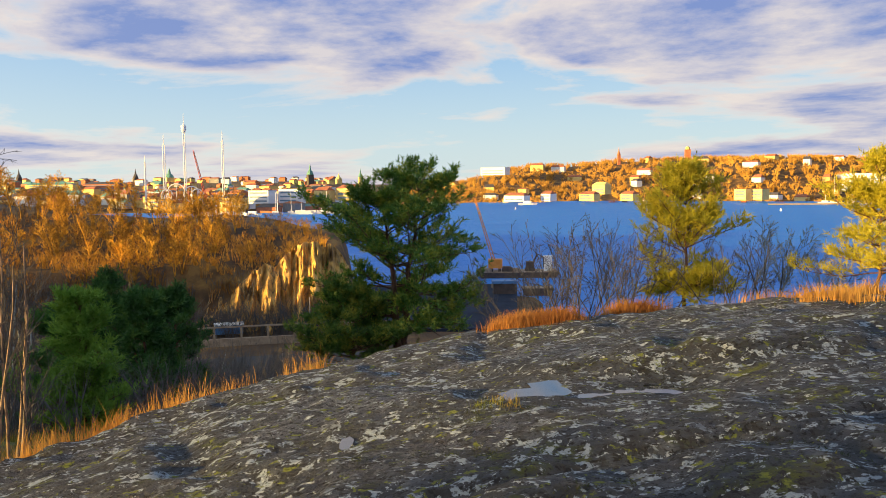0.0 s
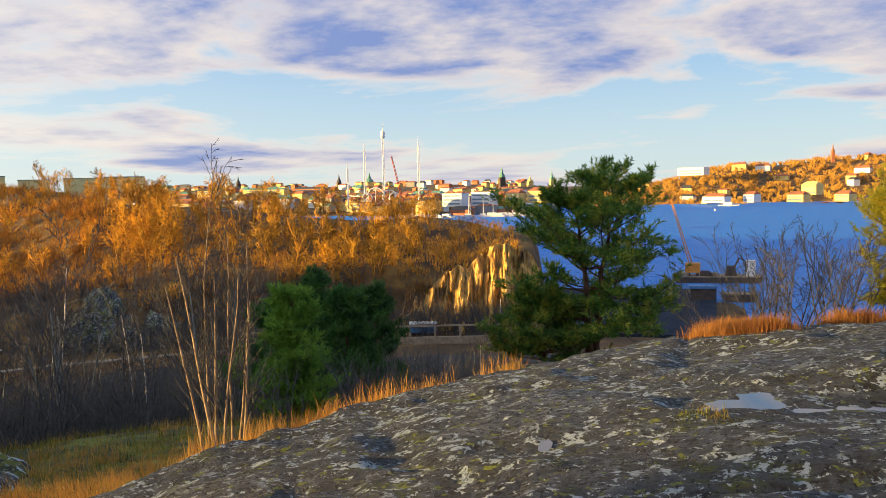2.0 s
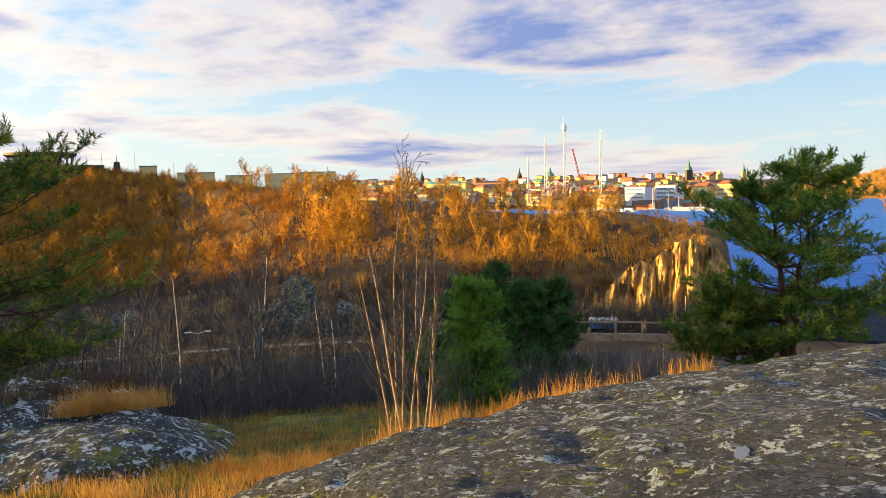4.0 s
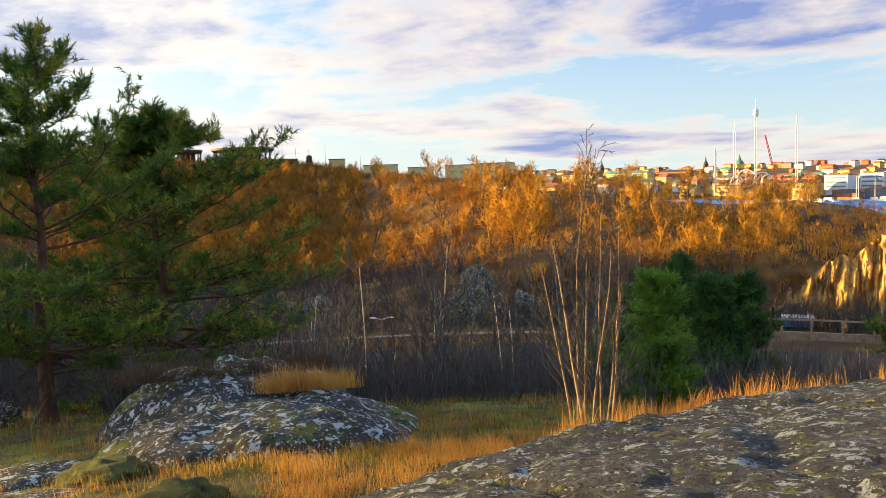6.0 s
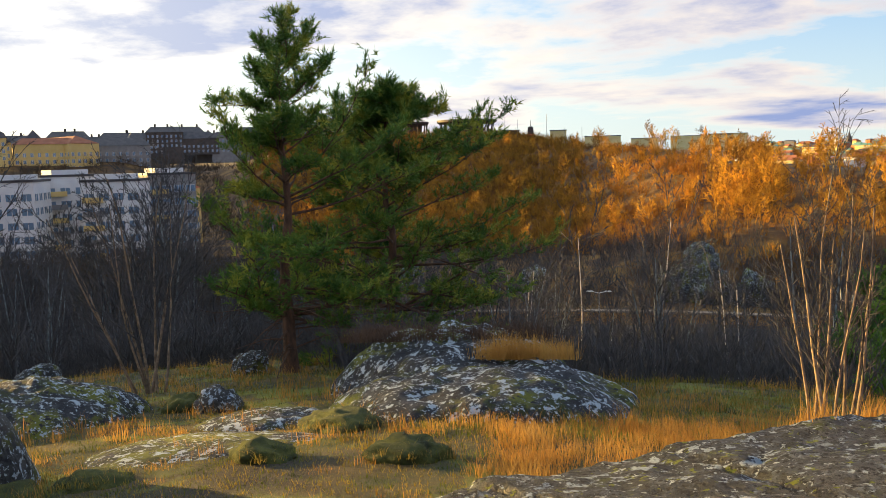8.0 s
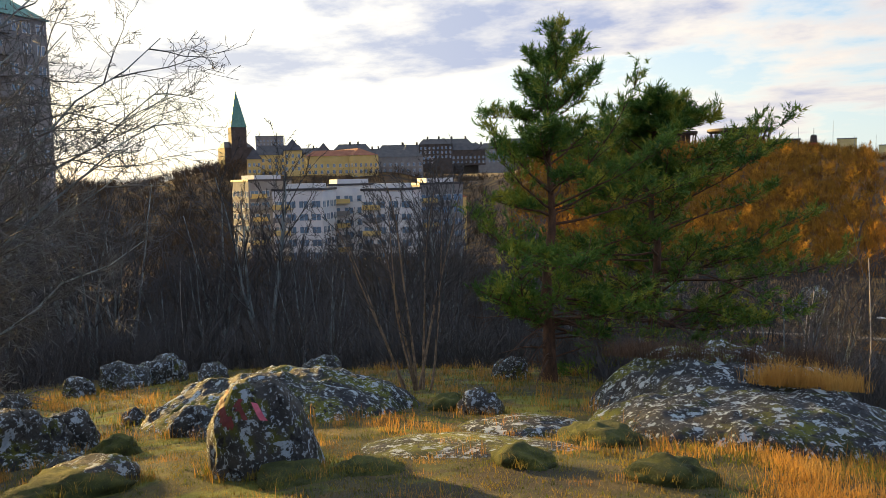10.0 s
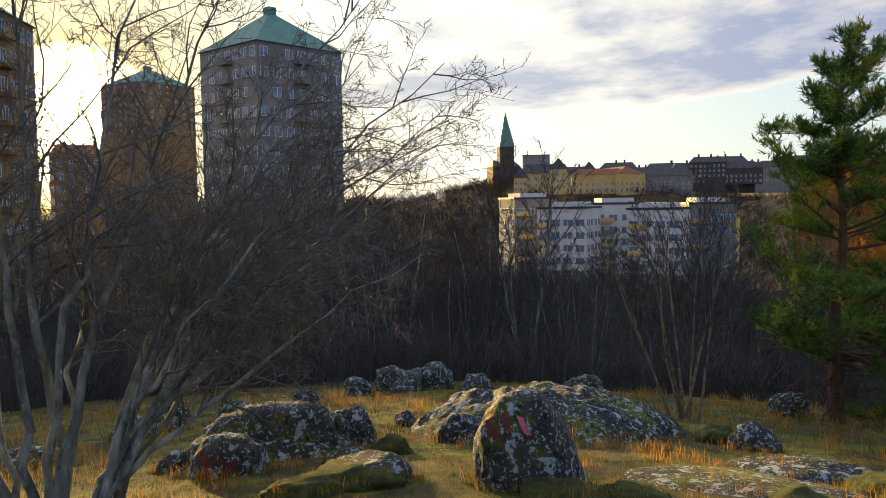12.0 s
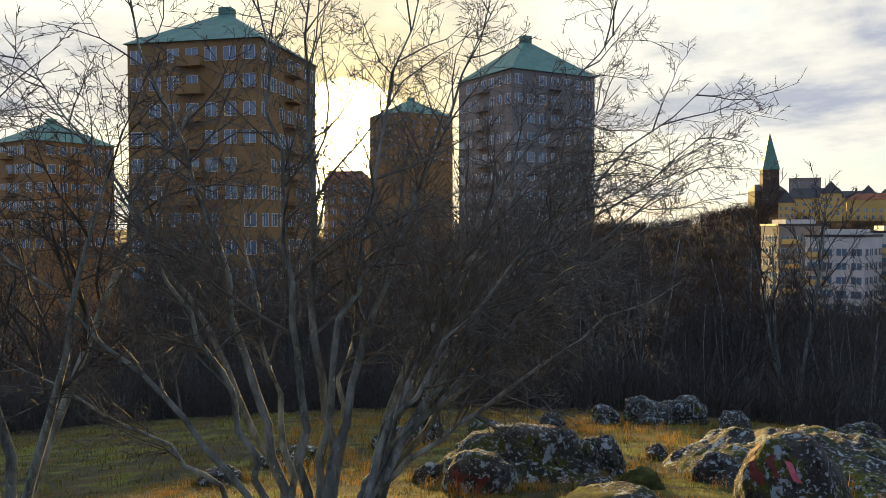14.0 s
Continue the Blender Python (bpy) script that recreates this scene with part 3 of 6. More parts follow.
def pine(name, seed, height, radius, crown_base, reach, tiers=12, limbs_each=5, shoot=0.34, needle=0.17, count=15, width=0.012, mat=None, lean=(0, 0), pull=(0, 0), rise=0.5, stems=1, dead=6, sprays=5, label=""):
    """A Scots pine: tapered trunk, limbs in uneven tiers, flat sprays of side twigs on them, and upturned brushes of needles at the ends, with sky between. reach: half width at even steps from the crown's base to its top; pull: the side to which the wind has drawn the limbs."""
    rng = random.Random(seed)
    limbs, crown = Soup(), Soup()
    tree = new(name)
    tree.empty_display_size = 0.2
    wind = Vector((pull[0], pull[1], 0))
    for stem in range(stems):
        a0 = 6.28 * stem / stems + 0.5
        tilt = Vector((lean[0] + (0.10 * math.cos(a0) if stems > 1 else 0), lean[1] + (0.10 * math.sin(a0) if stems > 1 else 0), 0))
        tall = height * (1 - 0.12 * stem)
        pts = [Vector((0.12 * math.cos(a0), 0.12 * math.sin(a0), 0)) * (stems > 1)]
        for i in range(1, 11):
            pts.append(pts[0] + tilt * tall * (i / 10) ** 1.2 + Vector((rng.gauss(0, 0.009) * tall, rng.gauss(0, 0.009) * tall, 0.97 * tall * i / 10)))
        trunk = Soup()
        trunk.tube(pts, [radius * (1 - 0.9 * i / 10) * (1.3 if i == 0 else 1) for i in range(11)], 9)
        part("trunk", trunk.mesh("trunk", PINE_BARK, True), tree)

        def on_trunk(f):
            k = min(int(f * 10), 9)
            return pts[k].lerp(pts[k + 1], f * 10 - k)

        for w in range(tiers):
            f = crown_base + (0.97 - crown_base) * (w + rng.uniform(-0.9, 0.9)) / (tiers - 1)
            f = min(max(f, crown_base * 0.85), 0.985)
            g = min(1.0, max(0.0, (f - crown_base) / (1 - crown_base)))
            k = min(int(g * (len(reach) - 1)), len(reach) - 2)
            far = reach[k] + (reach[k + 1] - reach[k]) * (g * (len(reach) - 1) - k)
            turn0 = rng.uniform(0, 6.28)
            many = max(3, limbs_each + rng.randint(-1, 1))
            for b in range(many):
                a = turn0 + 6.28 * b / many + rng.uniform(-0.5, 0.5)
                d = Vector((math.cos(a), math.sin(a), 0))
                rc = far * rng.uniform(0.45, 1.12) * (1 + 0.75 * d.dot(wind))
                d = (d + wind * 0.35 + Vector((0, 0, rng.uniform(-0.22, 0.15) + rise * g * 1.5))).normalized()
                p = on_trunk(min(0.985, max(0.05, f + rng.uniform(-0.03, 0.03))))
                bp, rad = [p.copy()], [max(0.012, radius * 0.34 * (1 - 0.75 * f))]
                n = 7
                for i in range(n):
                    d = (d + Vector((rng.gauss(0, 0.11), rng.gauss(0, 0.11), rng.gauss(0.025, 0.10)))).normalized()
                    p = p + d * (rc / n / max(0.6, math.hypot(d.x, d.y)))
                    bp.append(p.copy())
                    rad.append(max(0.005, rad[0] * (1 - 0.85 * (i + 1) / n)))
                    if i < 2 and rc > 1.2:
                        continue
                    for sgn in (-1, 1):
                        side = Vector((-d.y, d.x, 0)) * sgn
                        sd = (d * rng.uniform(0.5, 1.0) + side * rng.uniform(0.5, 1.1) + Vector((0, 0, rng.uniform(0.0, 0.45)))).normalized()
                        sl = max(0.2, rc * rng.uniform(0.15, 0.42) * (1.15 - 0.6 * i / n))
                        e = p + sd * sl + Vector((0, 0, 0.08 * sl))
                        limbs.tube([p, p.lerp(e, 0.5) + Vector((0, 0, 0.03)), e], [rad[0] * 0.35, rad[0] * 0.25, rad[0] * 0.1], 3)
                        for t in range(sprays):
                            q = p.lerp(e, 0.25 + 0.8 * (t + rng.random()) / sprays)
                            q = q + Vector((rng.gauss(0, 0.35), rng.gauss(0, 0.35), rng.gauss(0.05, 0.2))) * shoot
                            td = (sd * 0.4 + Vector((rng.gauss(0, 0.7), rng.gauss(0, 0.7), rng.uniform(0.1, 1.0)))).normalized()
                            needle_shoot(crown, rng, q, td, shoot * rng.uniform(0.6, 1.2), needle, count, width)
                limbs.tube(bp, rad, 5)
                for t in range(3):
                    td = (d + Vector((rng.gauss(0, 0.35), rng.gauss(0, 0.35), rng.uniform(0.2, 0.8)))).normalized()
                    needle_shoot(crown, rng, bp[-1], td, shoot * 1.2, needle, count, width)
        for k in range(5):
            td = Vector((rng.gauss(0, 0.4), rng.gauss(0, 0.4), 1)).normalized()
            needle_shoot(crown, rng, pts[-1] - Vector((0, 0, 0.1)), td, shoot * 1.5, needle, count, width)
        for k in range(dead):
            a = rng.uniform(0, 6.28)
            p = on_trunk(crown_base * rng.uniform(0.35, 1.15))
            d = Vector((math.cos(a), math.sin(a), rng.uniform(-0.35, 0.1)))
            e = p + d * reach[0] * rng.uniform(0.4, 1.0)
            limbs.tube([p, p.lerp(e, 0.5) + Vector((0, 0, 0.1)), e], [radius * 0.15, radius * 0.09, radius * 0.03], 4)
            for t in range(9):
                q = p.lerp(e, rng.uniform(0.25, 1.0))
                limbs.tube([q, q + turned(d.normalized(), 0.8, rng.uniform(0, 6.28)) * reach[0] * rng.uniform(0.08, 0.25)], [radius * 0.05, radius * 0.015], 3)
    part("branchwork", limbs.mesh("branchwork", PINE_BARK), tree)
    part("crown", crown.mesh("crown", mat or NEEDLE), tree, "clumps of needles")
    return tagged(tree, label, "tree", "pines")


def place(tree, p, spin=0.0, scale=1.0):
    tree.matrix_basis = Matrix.Translation(p) @ Matrix.Rotation(spin, 4, "Z") @ Matrix.Scale(scale, 4)
    return tree


def set_copy(ob, p, spin, scale):
    return place(copy_thing(ob, Matrix.Identity(4)), p, spin, scale)


def low(az, r, z):
    """A place by direction, distance and height below the first eye."""
    return at(az, r, EYE + z)


place(pine("pine_tree", 11, 9.4, 0.24, 0.22, (3.2, 4.0, 4.2, 3.8, 2.9, 1.2), 12, 4, 0.36, 0.27, 13, 0.024, rise=0.42, stems=2, sprays=6, label="broad dark green pine with two red stems below the rock's edge"), low(3.0, 42, -9.0))
place(pine("pine_tree", 13, 4.6, 0.14, 0.08, (2.2, 3.0, 2.9, 2.2, 1.0), 9, 5, 0.36, 0.27, 13, 0.024, rise=0.3, label="smaller pine crowding the broad one"), low(6.4, 40, -10.2), 1.2)
place(pine("pine_tree", 23, 8.6, 0.2, 0.20, (2.8, 3.1, 2.8, 1.7, 1.8, 0.9), 14, 4, 0.27, 0.17, 14, 0.014, pull=(0.3 * math.cos(radians(65)), 0.3 * math.sin(radians(65))), rise=0.42, dead=16, sprays=6, label="tall wind-drawn pine with an open crown and bare lower trunk", lean=(0.002, 0.006)), on_ground(65.2, 22, 0.1))
place(pine("pine_tree", 31, 8.7, 0.2, 0.12, (3.2, 4.2, 4.2, 3.2, 1.7, 0.8), 15, 6, 0.3, 0.20, 14, 0.017, pull=(0.15 * math.cos(radians(57)), 0.15 * math.sin(radians(57))), rise=0.3, dead=8, sprays=6, label="bushy spreading pine beside the taller one"), low(58.0, 26, -6.4))
for seed, tall, az, r, z, spin in ((37, 8.2, 22.6, 31, -11.4, 0.0), (41, 8.0, 18.4, 33, -12.0, 1.0), (39, 7.2, 26.0, 30, -11.2, 2.0), (45, 7.0, 20.4, 29, -10.6, 0.4)):
    place(pine("pine_tree", seed, tall, 0.15, 0.05, (2.3, 2.4, 2.0, 1.4, 0.8, 0.2), 15, 5, 0.3, 0.19, 11, 0.016, NEEDLE_DARK, rise=0.5, label="dense dark pine on the slope below"), low(az, r, z), spin)
place(pine("pine_tree", 43, 3.6, 0.07, 0.04, (1.1, 1.1, 0.8, 0.5, 0.2), 11, 5, 0.22, 0.12, 12, 0.011, NEEDLE_GREEN, rise=0.5, sprays=4, label="young bright green pine in front of darker ones"), low(24.2, 19, -5.9))
place(pine("young_pine", 47, 2.25, 0.035, 0.08, (0.75, 0.9, 0.8, 0.75, 0.5, 0.2), 9, 5, 0.15, 0.09, 13, 0.007, NEEDLE_YOUNG, rise=0.6, dead=1, sprays=4, label="small pine behind the rock, coloured as sunlit"), low(-16.6, 14.2, -2.25))
place(pine("young_pine", 53, 2.3, 0.035, 0.08, (0.9, 1.15, 1.0, 0.8, 0.5, 0.2), 8, 5, 0.15, 0.09, 13, 0.007, NEEDLE_YOUNG, rise=0.5, dead=1, sprays=4, label="small pine at the rock's crest, coloured as sunlit"), low(-28.2, 14.0, -2.1))

FAR_SPEC = [(10, 0.7, 0.5, 0.07, 0.03), (7, 0.75, 0.5, 0.12, 0.05), (6, 0.7, 0.55, 0.15, 0.03), (0, 0, 0, 0.2, 0.0)]
hill_kinds = [bare_tree("hill_tree", 100 + i, 9.0, 0.15, FAR_SPEC, 1 + i % 3, 0.2, 0.8, HILL_TWIG, HILL_TWIG, 0.035, label="leafless tree coloured as sunlit on the hill across the valley", group="hill trees") for i in range(5)]
rng = random.Random(5)
count = 0
while count < 400:
    a = rng.uniform(8, 66) if count % 3 else rng.uniform(42, 64)
    r = rng.uniform(156, float(crest_r(a)) + 12)
    if (a < 16 and rng.random() < 0.6) or (a > 36 and r < 185) or (44 < a < 58 and r > 335):
        continue
    p = on_ground(a, r, 0.2)
    s = rng.uniform(0.55, 1.05) * (0.5 if a < 13 else 1.0) * (1.25 if 27 < a < 36 and r > 180 else 1) * (0.75 if a > 42 else 1)
    ob = hill_kinds[count % 5]
    if count < 5:
        place(ob, p, rng.uniform(0, 6.28), s)
    else:
        set_copy(ob, p, rng.uniform(0, 6.28), s)
    count += 1


def brush(name, seed, spots, h0, h1, stems, radius, mat, label, tilt=0.35):
    """A thicket of upright twigs, each forked once, too many to count."""
    rng = random.Random(seed)
    s = Soup()
    for p in spots:
        h = rng.uniform(h0, h1)
        for k in range(stems):
            a = rng.uniform(0, 6.28)
            d = Vector((math.cos(a) * tilt * rng.random(), math.sin(a) * tilt * rng.random(), 1))
            q = p + Vector((math.cos(a), math.sin(a), 0)) * rng.random() * h * 0.25
            l = h * rng.uniform(0.5, 1.0)
            m = q + d * l * 0.5
            s.spike(q, q + d * l + Vector((rng.gauss(0, 0.08), rng.gauss(0, 0.08), 0)) * l, radius * 1.2)
            for f in range(3):
                e = m + (d + Vector((rng.gauss(0, 0.45), rng.gauss(0, 0.45), 0.1))) * l * rng.uniform(0.25, 0.45)
                s.spike(m, e, radius * 0.85)
    return tagged(new(name, s.mesh(name, mat)), label, "brushwood", kind="stuff")


spots = []
while len(spots) < 4600:
    a = rng.choice([rng.uniform(8, 66), rng.uniform(36, 64), rng.uniform(48, 67)])
    r = rng.uniform(152 + 30 * float(ss(34, 40, a)), float(crest_r(a)) - 10)
    spots.append(on_ground(a, r, 0.1))
brush("hill_brush", 3, spots, 1.2, 4.2, 9, 0.045, HILL_BRUSH, "dense brushwood coloured as sunlit covering the hillside", 0.5)
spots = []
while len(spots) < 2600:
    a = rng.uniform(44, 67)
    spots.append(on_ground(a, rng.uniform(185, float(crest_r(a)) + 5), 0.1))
brush("hill_brush", 5, spots, 2.0, 6.0, 10, 0.055, HILL_TWIG, "brushwood coloured as sunlit on the higher hillside", 0.6)
spots = []
while len(spots) < 2600:
    a = rng.uniform(8, 60)
    r = rng.choice([rng.uniform(50, 111), rng.uniform(50, 111), rng.uniform(141, 158 + 30 * float(ss(32, 40, a)))])
    spots.append(on_ground(a, r, 0.1))
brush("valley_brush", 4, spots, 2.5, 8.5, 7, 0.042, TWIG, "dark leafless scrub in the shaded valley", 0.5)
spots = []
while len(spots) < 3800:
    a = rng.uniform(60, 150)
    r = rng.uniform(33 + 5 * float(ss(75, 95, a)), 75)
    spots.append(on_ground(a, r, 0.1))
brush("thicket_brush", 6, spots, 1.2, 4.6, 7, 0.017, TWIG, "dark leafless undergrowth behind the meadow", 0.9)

spots = [on_ground(rng.uniform(10, 62), rng.uniform(17, 50), 0.1) for i in range(1200)]
brush("slope_brush", 8, spots, 0.6, 2.6, 8, 0.012, TWIG, "dark leafless scrub on the slope below the meadow", 0.6)

WOOD_SPEC = [(11, 0.6, 0.48, 0.05, 0.03), (6, 0.65, 0.45, 0.1, 0.05), (6, 0.6, 0.5, 0.12, 0.04), (0, 0, 0, 0.2, 0.0)]
wood_kinds = [bare_tree("thicket_tree", 200 + i, 9.0, 0.09, WOOD_SPEC, (1, 3, 2, 4, 1, 3)[i], 0.14, 0.6, BARK if i % 2 else TWIG, TWIG, 0.009, label="leafless grey tree in the thicket", group="thicket trees") for i in range(6)]
count = 0
while count < 400:
    a, r = rng.uniform(8, 150), rng.uniform(26, 104)
    if a < 60 and (r < 45 or count % 5 == 0 or (a < 27 and (r < 60 or count % 3))):
        continue
    if a >= 60 and r < 35 + 6 * rng.random() + 3 * float(ss(75, 95, a)):
        continue
    p = on_ground(a, r, 0.2)
    top = -8.5 if a < 27 else -3.4 if a < 60 else -3.5 if a < 70 else -0.2 if a < 84 else 1.6 + 1.2 * float(ss(84, 98, a))
    limit = (EYE + r * math.tan(radians(top)) - p.z) / 9.0
    s = min(rng.uniform(0.6, 1.7), max(0.35, limit * rng.uniform(0.62, 1.08)))
    ob = wood_kinds[count % 6]
    if count < 6:
        place(ob, p, rng.uniform(0, 6.28), s)
    else:
        set_copy(ob, p, rng.uniform(0, 6.28), s)
    count += 1

BIRCH_BIG = [(9, 0.5, 0.42, 0.03, 0.05), (6, 0.55, 0.45, 0.08, 0.02), (4, 0.5, 0.5, 0.1, -0.02), (0, 0, 0, 0.15, 0)]
birches = [bare_tree("birch", 300 + i, 9.5, 0.055, BIRCH_BIG, 1 + i % 2, 0.06, 0.3, BIRCH, TWIG, 0.012, label="white-stemmed leafless birch in the valley", group="birches") for i in range(3)]
for i, (a, r, top) in enumerate(((39.6, 62, -4.2), (34.0, 60, -6.5), (52.0, 55, -6.0), (58.5, 30, -8.0), (48.5, 66, -6.5), (28.6, 70, -8.0), (44.5, 58, -5.5), (11.0, 95, -10.5), (98.0, 44, -4.0), (90.0, 46, -5.0))):
    p = on_ground(a, r, 0.2)
    s = max(0.3, (EYE + r * math.tan(radians(top)) - p.z) / 9.2)
    if i < 3:
        place(birches[i], p, i * 1.3, s)
    else:
        set_copy(birches[i % 3], p, i * 1.3, s)

SHRUB_SPEC = [(0, 0, 0, 0, 0), (6, 0.75, 0.58, 0.18, 0.0), (4, 0.85, 0.62, 0.26, 0.0), (3, 0.85, 0.65, 0.3, 0.0), (0, 0, 0, 0.2, 0)]


def spreading_tree(name, seed, stems, spec, thin, label):
    """A many-stemmed tree whose stems rise close together and arch outwards. stems: foot, then reach to the side, height and reach in depth."""
    rng = random.Random(seed)
    tree = new(name)
    tree.empty_display_size = 0.2
    crown = Soup()
    for foot, side, rise, deep in stems:
        base = Vector((foot, rng.uniform(-0.35, 0.35), 0))
        end = base + Vector((side, deep, rise))
        knee = base + Vector((side * 0.18, deep * 0.2, rise * 0.42))
        length = (end - base).length
        pts, radii = [], []
        r0 = 0.018 + 0.0068 * length * rng.uniform(0.8, 1.15)
        for i in range(15):
            f = i / 14
            p = base * (1 - f) ** 2 + knee * 2 * f * (1 - f) + end * f * f
            p = p + Vector((rng.gauss(0, 0.05), rng.gauss(0, 0.05), rng.gauss(0, 0.03))) * (i > 0)
            pts.append(p)
            radii.append(max(0.006, r0 * (1 - 0.92 * f) * (1.35 if i == 0 else 1)))
        s = Soup()
        s.tube(pts, radii, 8)
        part("stem", s.mesh("stem", BARK, True), tree)
        out = []
        for k in range(17):
            f = 0.36 + 0.62 * (k + rng.random()) / 17
            i = min(int(f * 14), 13)
            d = (pts[i + 1] - pts[i]).normalized()
            q = pts[i].lerp(pts[i + 1], f * 14 - i)
            grow(rng, q, turned(d, rng.uniform(0.4, 1.0), rng.uniform(0, 6.28)), length * rng.uniform(0.18, 0.38) * (1.15 - 0.6 * f), max(0.011, radii[i] * 0.55), 1, spec, out)
        for lv, bp, br in out:
            br = [max(x, thin) for x in br]
            if lv == len(spec) - 1:
                crown.spike(bp[0], bp[-1], br[0] * 1.2)
            else:
                crown.tube(bp, br, 4 if lv == 1 else 3)
    part("crown", crown.mesh("crown", SHRUB_TWIG), tree)
    return tagged(tree, label, "tree")


SHRUB_STEMS = ((0.6, 4.9, 4.9, 0.4), (0.6, 3.2, 6.2, -0.8), (0.15, 2.4, 6.6, 0.8), (0.2, -0.3, 7.0, 0.3), (-0.3, -3.3, 5.9, 0.5), (-0.35, -1.8, 6.6, -0.6), (-0.8, -3.0, 2.4, -0.5), (-0.5, -4.2, 4.2, 0.6), (0.65, 3.9, 2.9, -0.6), (0.65, 4.5, 3.9, 0.9), (0.55, 3.9, 5.6, 1.4), (0.1, 1.1, 6.3, -1.2), (0.3, 0.8, 5.2, 2.2), (-0.2, -1.0, 4.8, 1.9), (0.5, 2.6, 4.2, -1.5), (0.55, 4.3, 4.4, -0.2), (0.6, 3.4, 4.6, 1.0), (-0.4, -2.4, 5.0, -0.2), (0.6, 4.6, 5.5, 0.6), (0.5, 2.9, 5.2, 0.2), (0.55, 3.6, 3.4, 0.3), (0.0, -0.6, 6.4, -1.4))
place(spreading_tree("shrub_tree", 77, SHRUB_STEMS, SHRUB_SPEC, 0.0034, "many-stemmed leafless tree with lichen on grey bark"), on_ground(117.8, 10.3, 0.1), radians(117.8))
EDGE_SPEC = [(7, 0.6, 0.5, 0.09, 0.025), (6, 0.65, 0.52, 0.15, 0.02), (4, 0.7, 0.55, 0.18, 0.02), (3, 0.7, 0.6, 0.2, 0.0), (0, 0, 0, 0.2, 0)]
place(bare_tree("shrub_tree", 79, 6.0, 0.07, EDGE_SPEC, 5, 0.4, 1.0, BARK, TWIG, 0.0045, 1, label="leafless grey tree at the meadow's edge", split=True), on_ground(136.0, 11.0, 0.1), 0.4)
BIRCH_SPEC = [(9, 0.45, 0.36, 0.05, 0.02), (6, 0.55, 0.45, 0.09, 0.04), (3, 0.5, 0.5, 0.1, 0.02), (0, 0, 0, 0.15, 0)]
place(bare_tree("birch_clump", 83, 2.8, 0.027, BIRCH_SPEC, 7, 0.14, 0.9, BIRCH_TAN, TWIG, 0.0025, 1, label="clump of thin leafless birch stems beside the rock", split=True), on_ground(29.4, 8.9, 0.05))
place(bare_tree("birch_clump", 84, 3.6, 0.02, BIRCH_SPEC, 1, 0.03, 0.1, BIRCH_TAN, TWIG, 0.003, 1, label="one tall thin leafless birch stem"), on_ground(30.6, 9.4, 0.05))
HAZEL_SPEC = [(10, 0.5, 0.4, 0.05, 0.02), (6, 0.55, 0.45, 0.1, 0.02), (4, 0.6, 0.5, 0.12, 0.02), (0, 0, 0, 0.2, 0)]
place(bare_tree("hazel_bush", 91, 5.4, 0.035, HAZEL_SPEC, 9, 0.26, 1.6, BIRCH_TAN, TWIG, 0.006, 1, label="upright many-stemmed leafless hazel bush", category="bush", split=True), on_ground(74.6, 20.0, 0.1))
bush = bare_tree("round_bush", 95, 4.0, 0.06, [(9, 0.6, 0.55, 0.06, 0.05), (8, 0.6, 0.5, 0.1, 0.04), (6, 0.6, 0.5, 0.12, 0.03), (0, 0, 0, 0.2, 0)], 4, 0.4, 0.8, TWIG, BARK, 0.011, 1, label="round leafless grey bush above the water", category="bush", group="round bushes")
place(bush, low(-21.9, 40, -6.4))
set_copy(bush, low(-25.4, 46, -7.3), 1.5, 0.85)
thin_bush = bare_tree("bare_bush", 97, 1.7, 0.012, [(6, 0.5, 0.45, 0.05, 0.02), (4, 0.55, 0.45, 0.1, 0.02), (2, 0.6, 0.5, 0.12, 0.02), (0, 0, 0, 0.2, 0)], 5, 0.5, 0.8, TWIG, TWIG, 0.003, 1, label="thin leafless bush behind the rock's edge", category="bush", group="thin bushes")
place(thin_bush, on_ground(-7.6, 13.0, 0.0))
for i, (a, r, s) in enumerate(((-11.5, 12.6, 1.0), (-5.0, 13.4, 0.9), (-9.6, 14.5, 1.2), (-13.5, 13.5, 0.9), (-19.0, 13.5, 0.85), (-20.0, 15, 1.0), (-6.2, 12.6, 1.0), (-8.8, 12.4, 1.15), (-12.6, 14.4, 1.25), (-10.4, 12.2, 0.9), (-14.6, 15.0, 1.2))):
    set_copy(thin_bush, on_ground(a, r, 0.0), i * 1.1 + 0.5, s)


# ---- buildings ----
def gable_point(soup, w, d, z, h, over=0.4):
    a, b = w / 2 + over, d / 2 + over
    soup.add([Vector(v) for v in ((-a, -b, z), (a, -b, z), (a, b, z), (-a, b, z), (0, 0, z + h))], [(0, 1, 4), (1, 2, 4), (2, 3, 4), (3, 0, 4), (3, 2, 1, 0)])


def ridge_roof(soup, w, d, z, h, hip=0.25, over=0.3):
    a, b = w / 2 + over, d / 2 + over
    c = a * (1 - hip)
    soup.add([Vector(v) for v in ((-a, -b, z), (a, -b, z), (a, b, z), (-a, b, z), (-c, 0, z + h), (c, 0, z + h))], [(0, 1, 5, 4), (1, 2, 5), (2, 3, 4, 5), (3, 0, 4), (3, 2, 1, 0)])


WINDOWS = {}


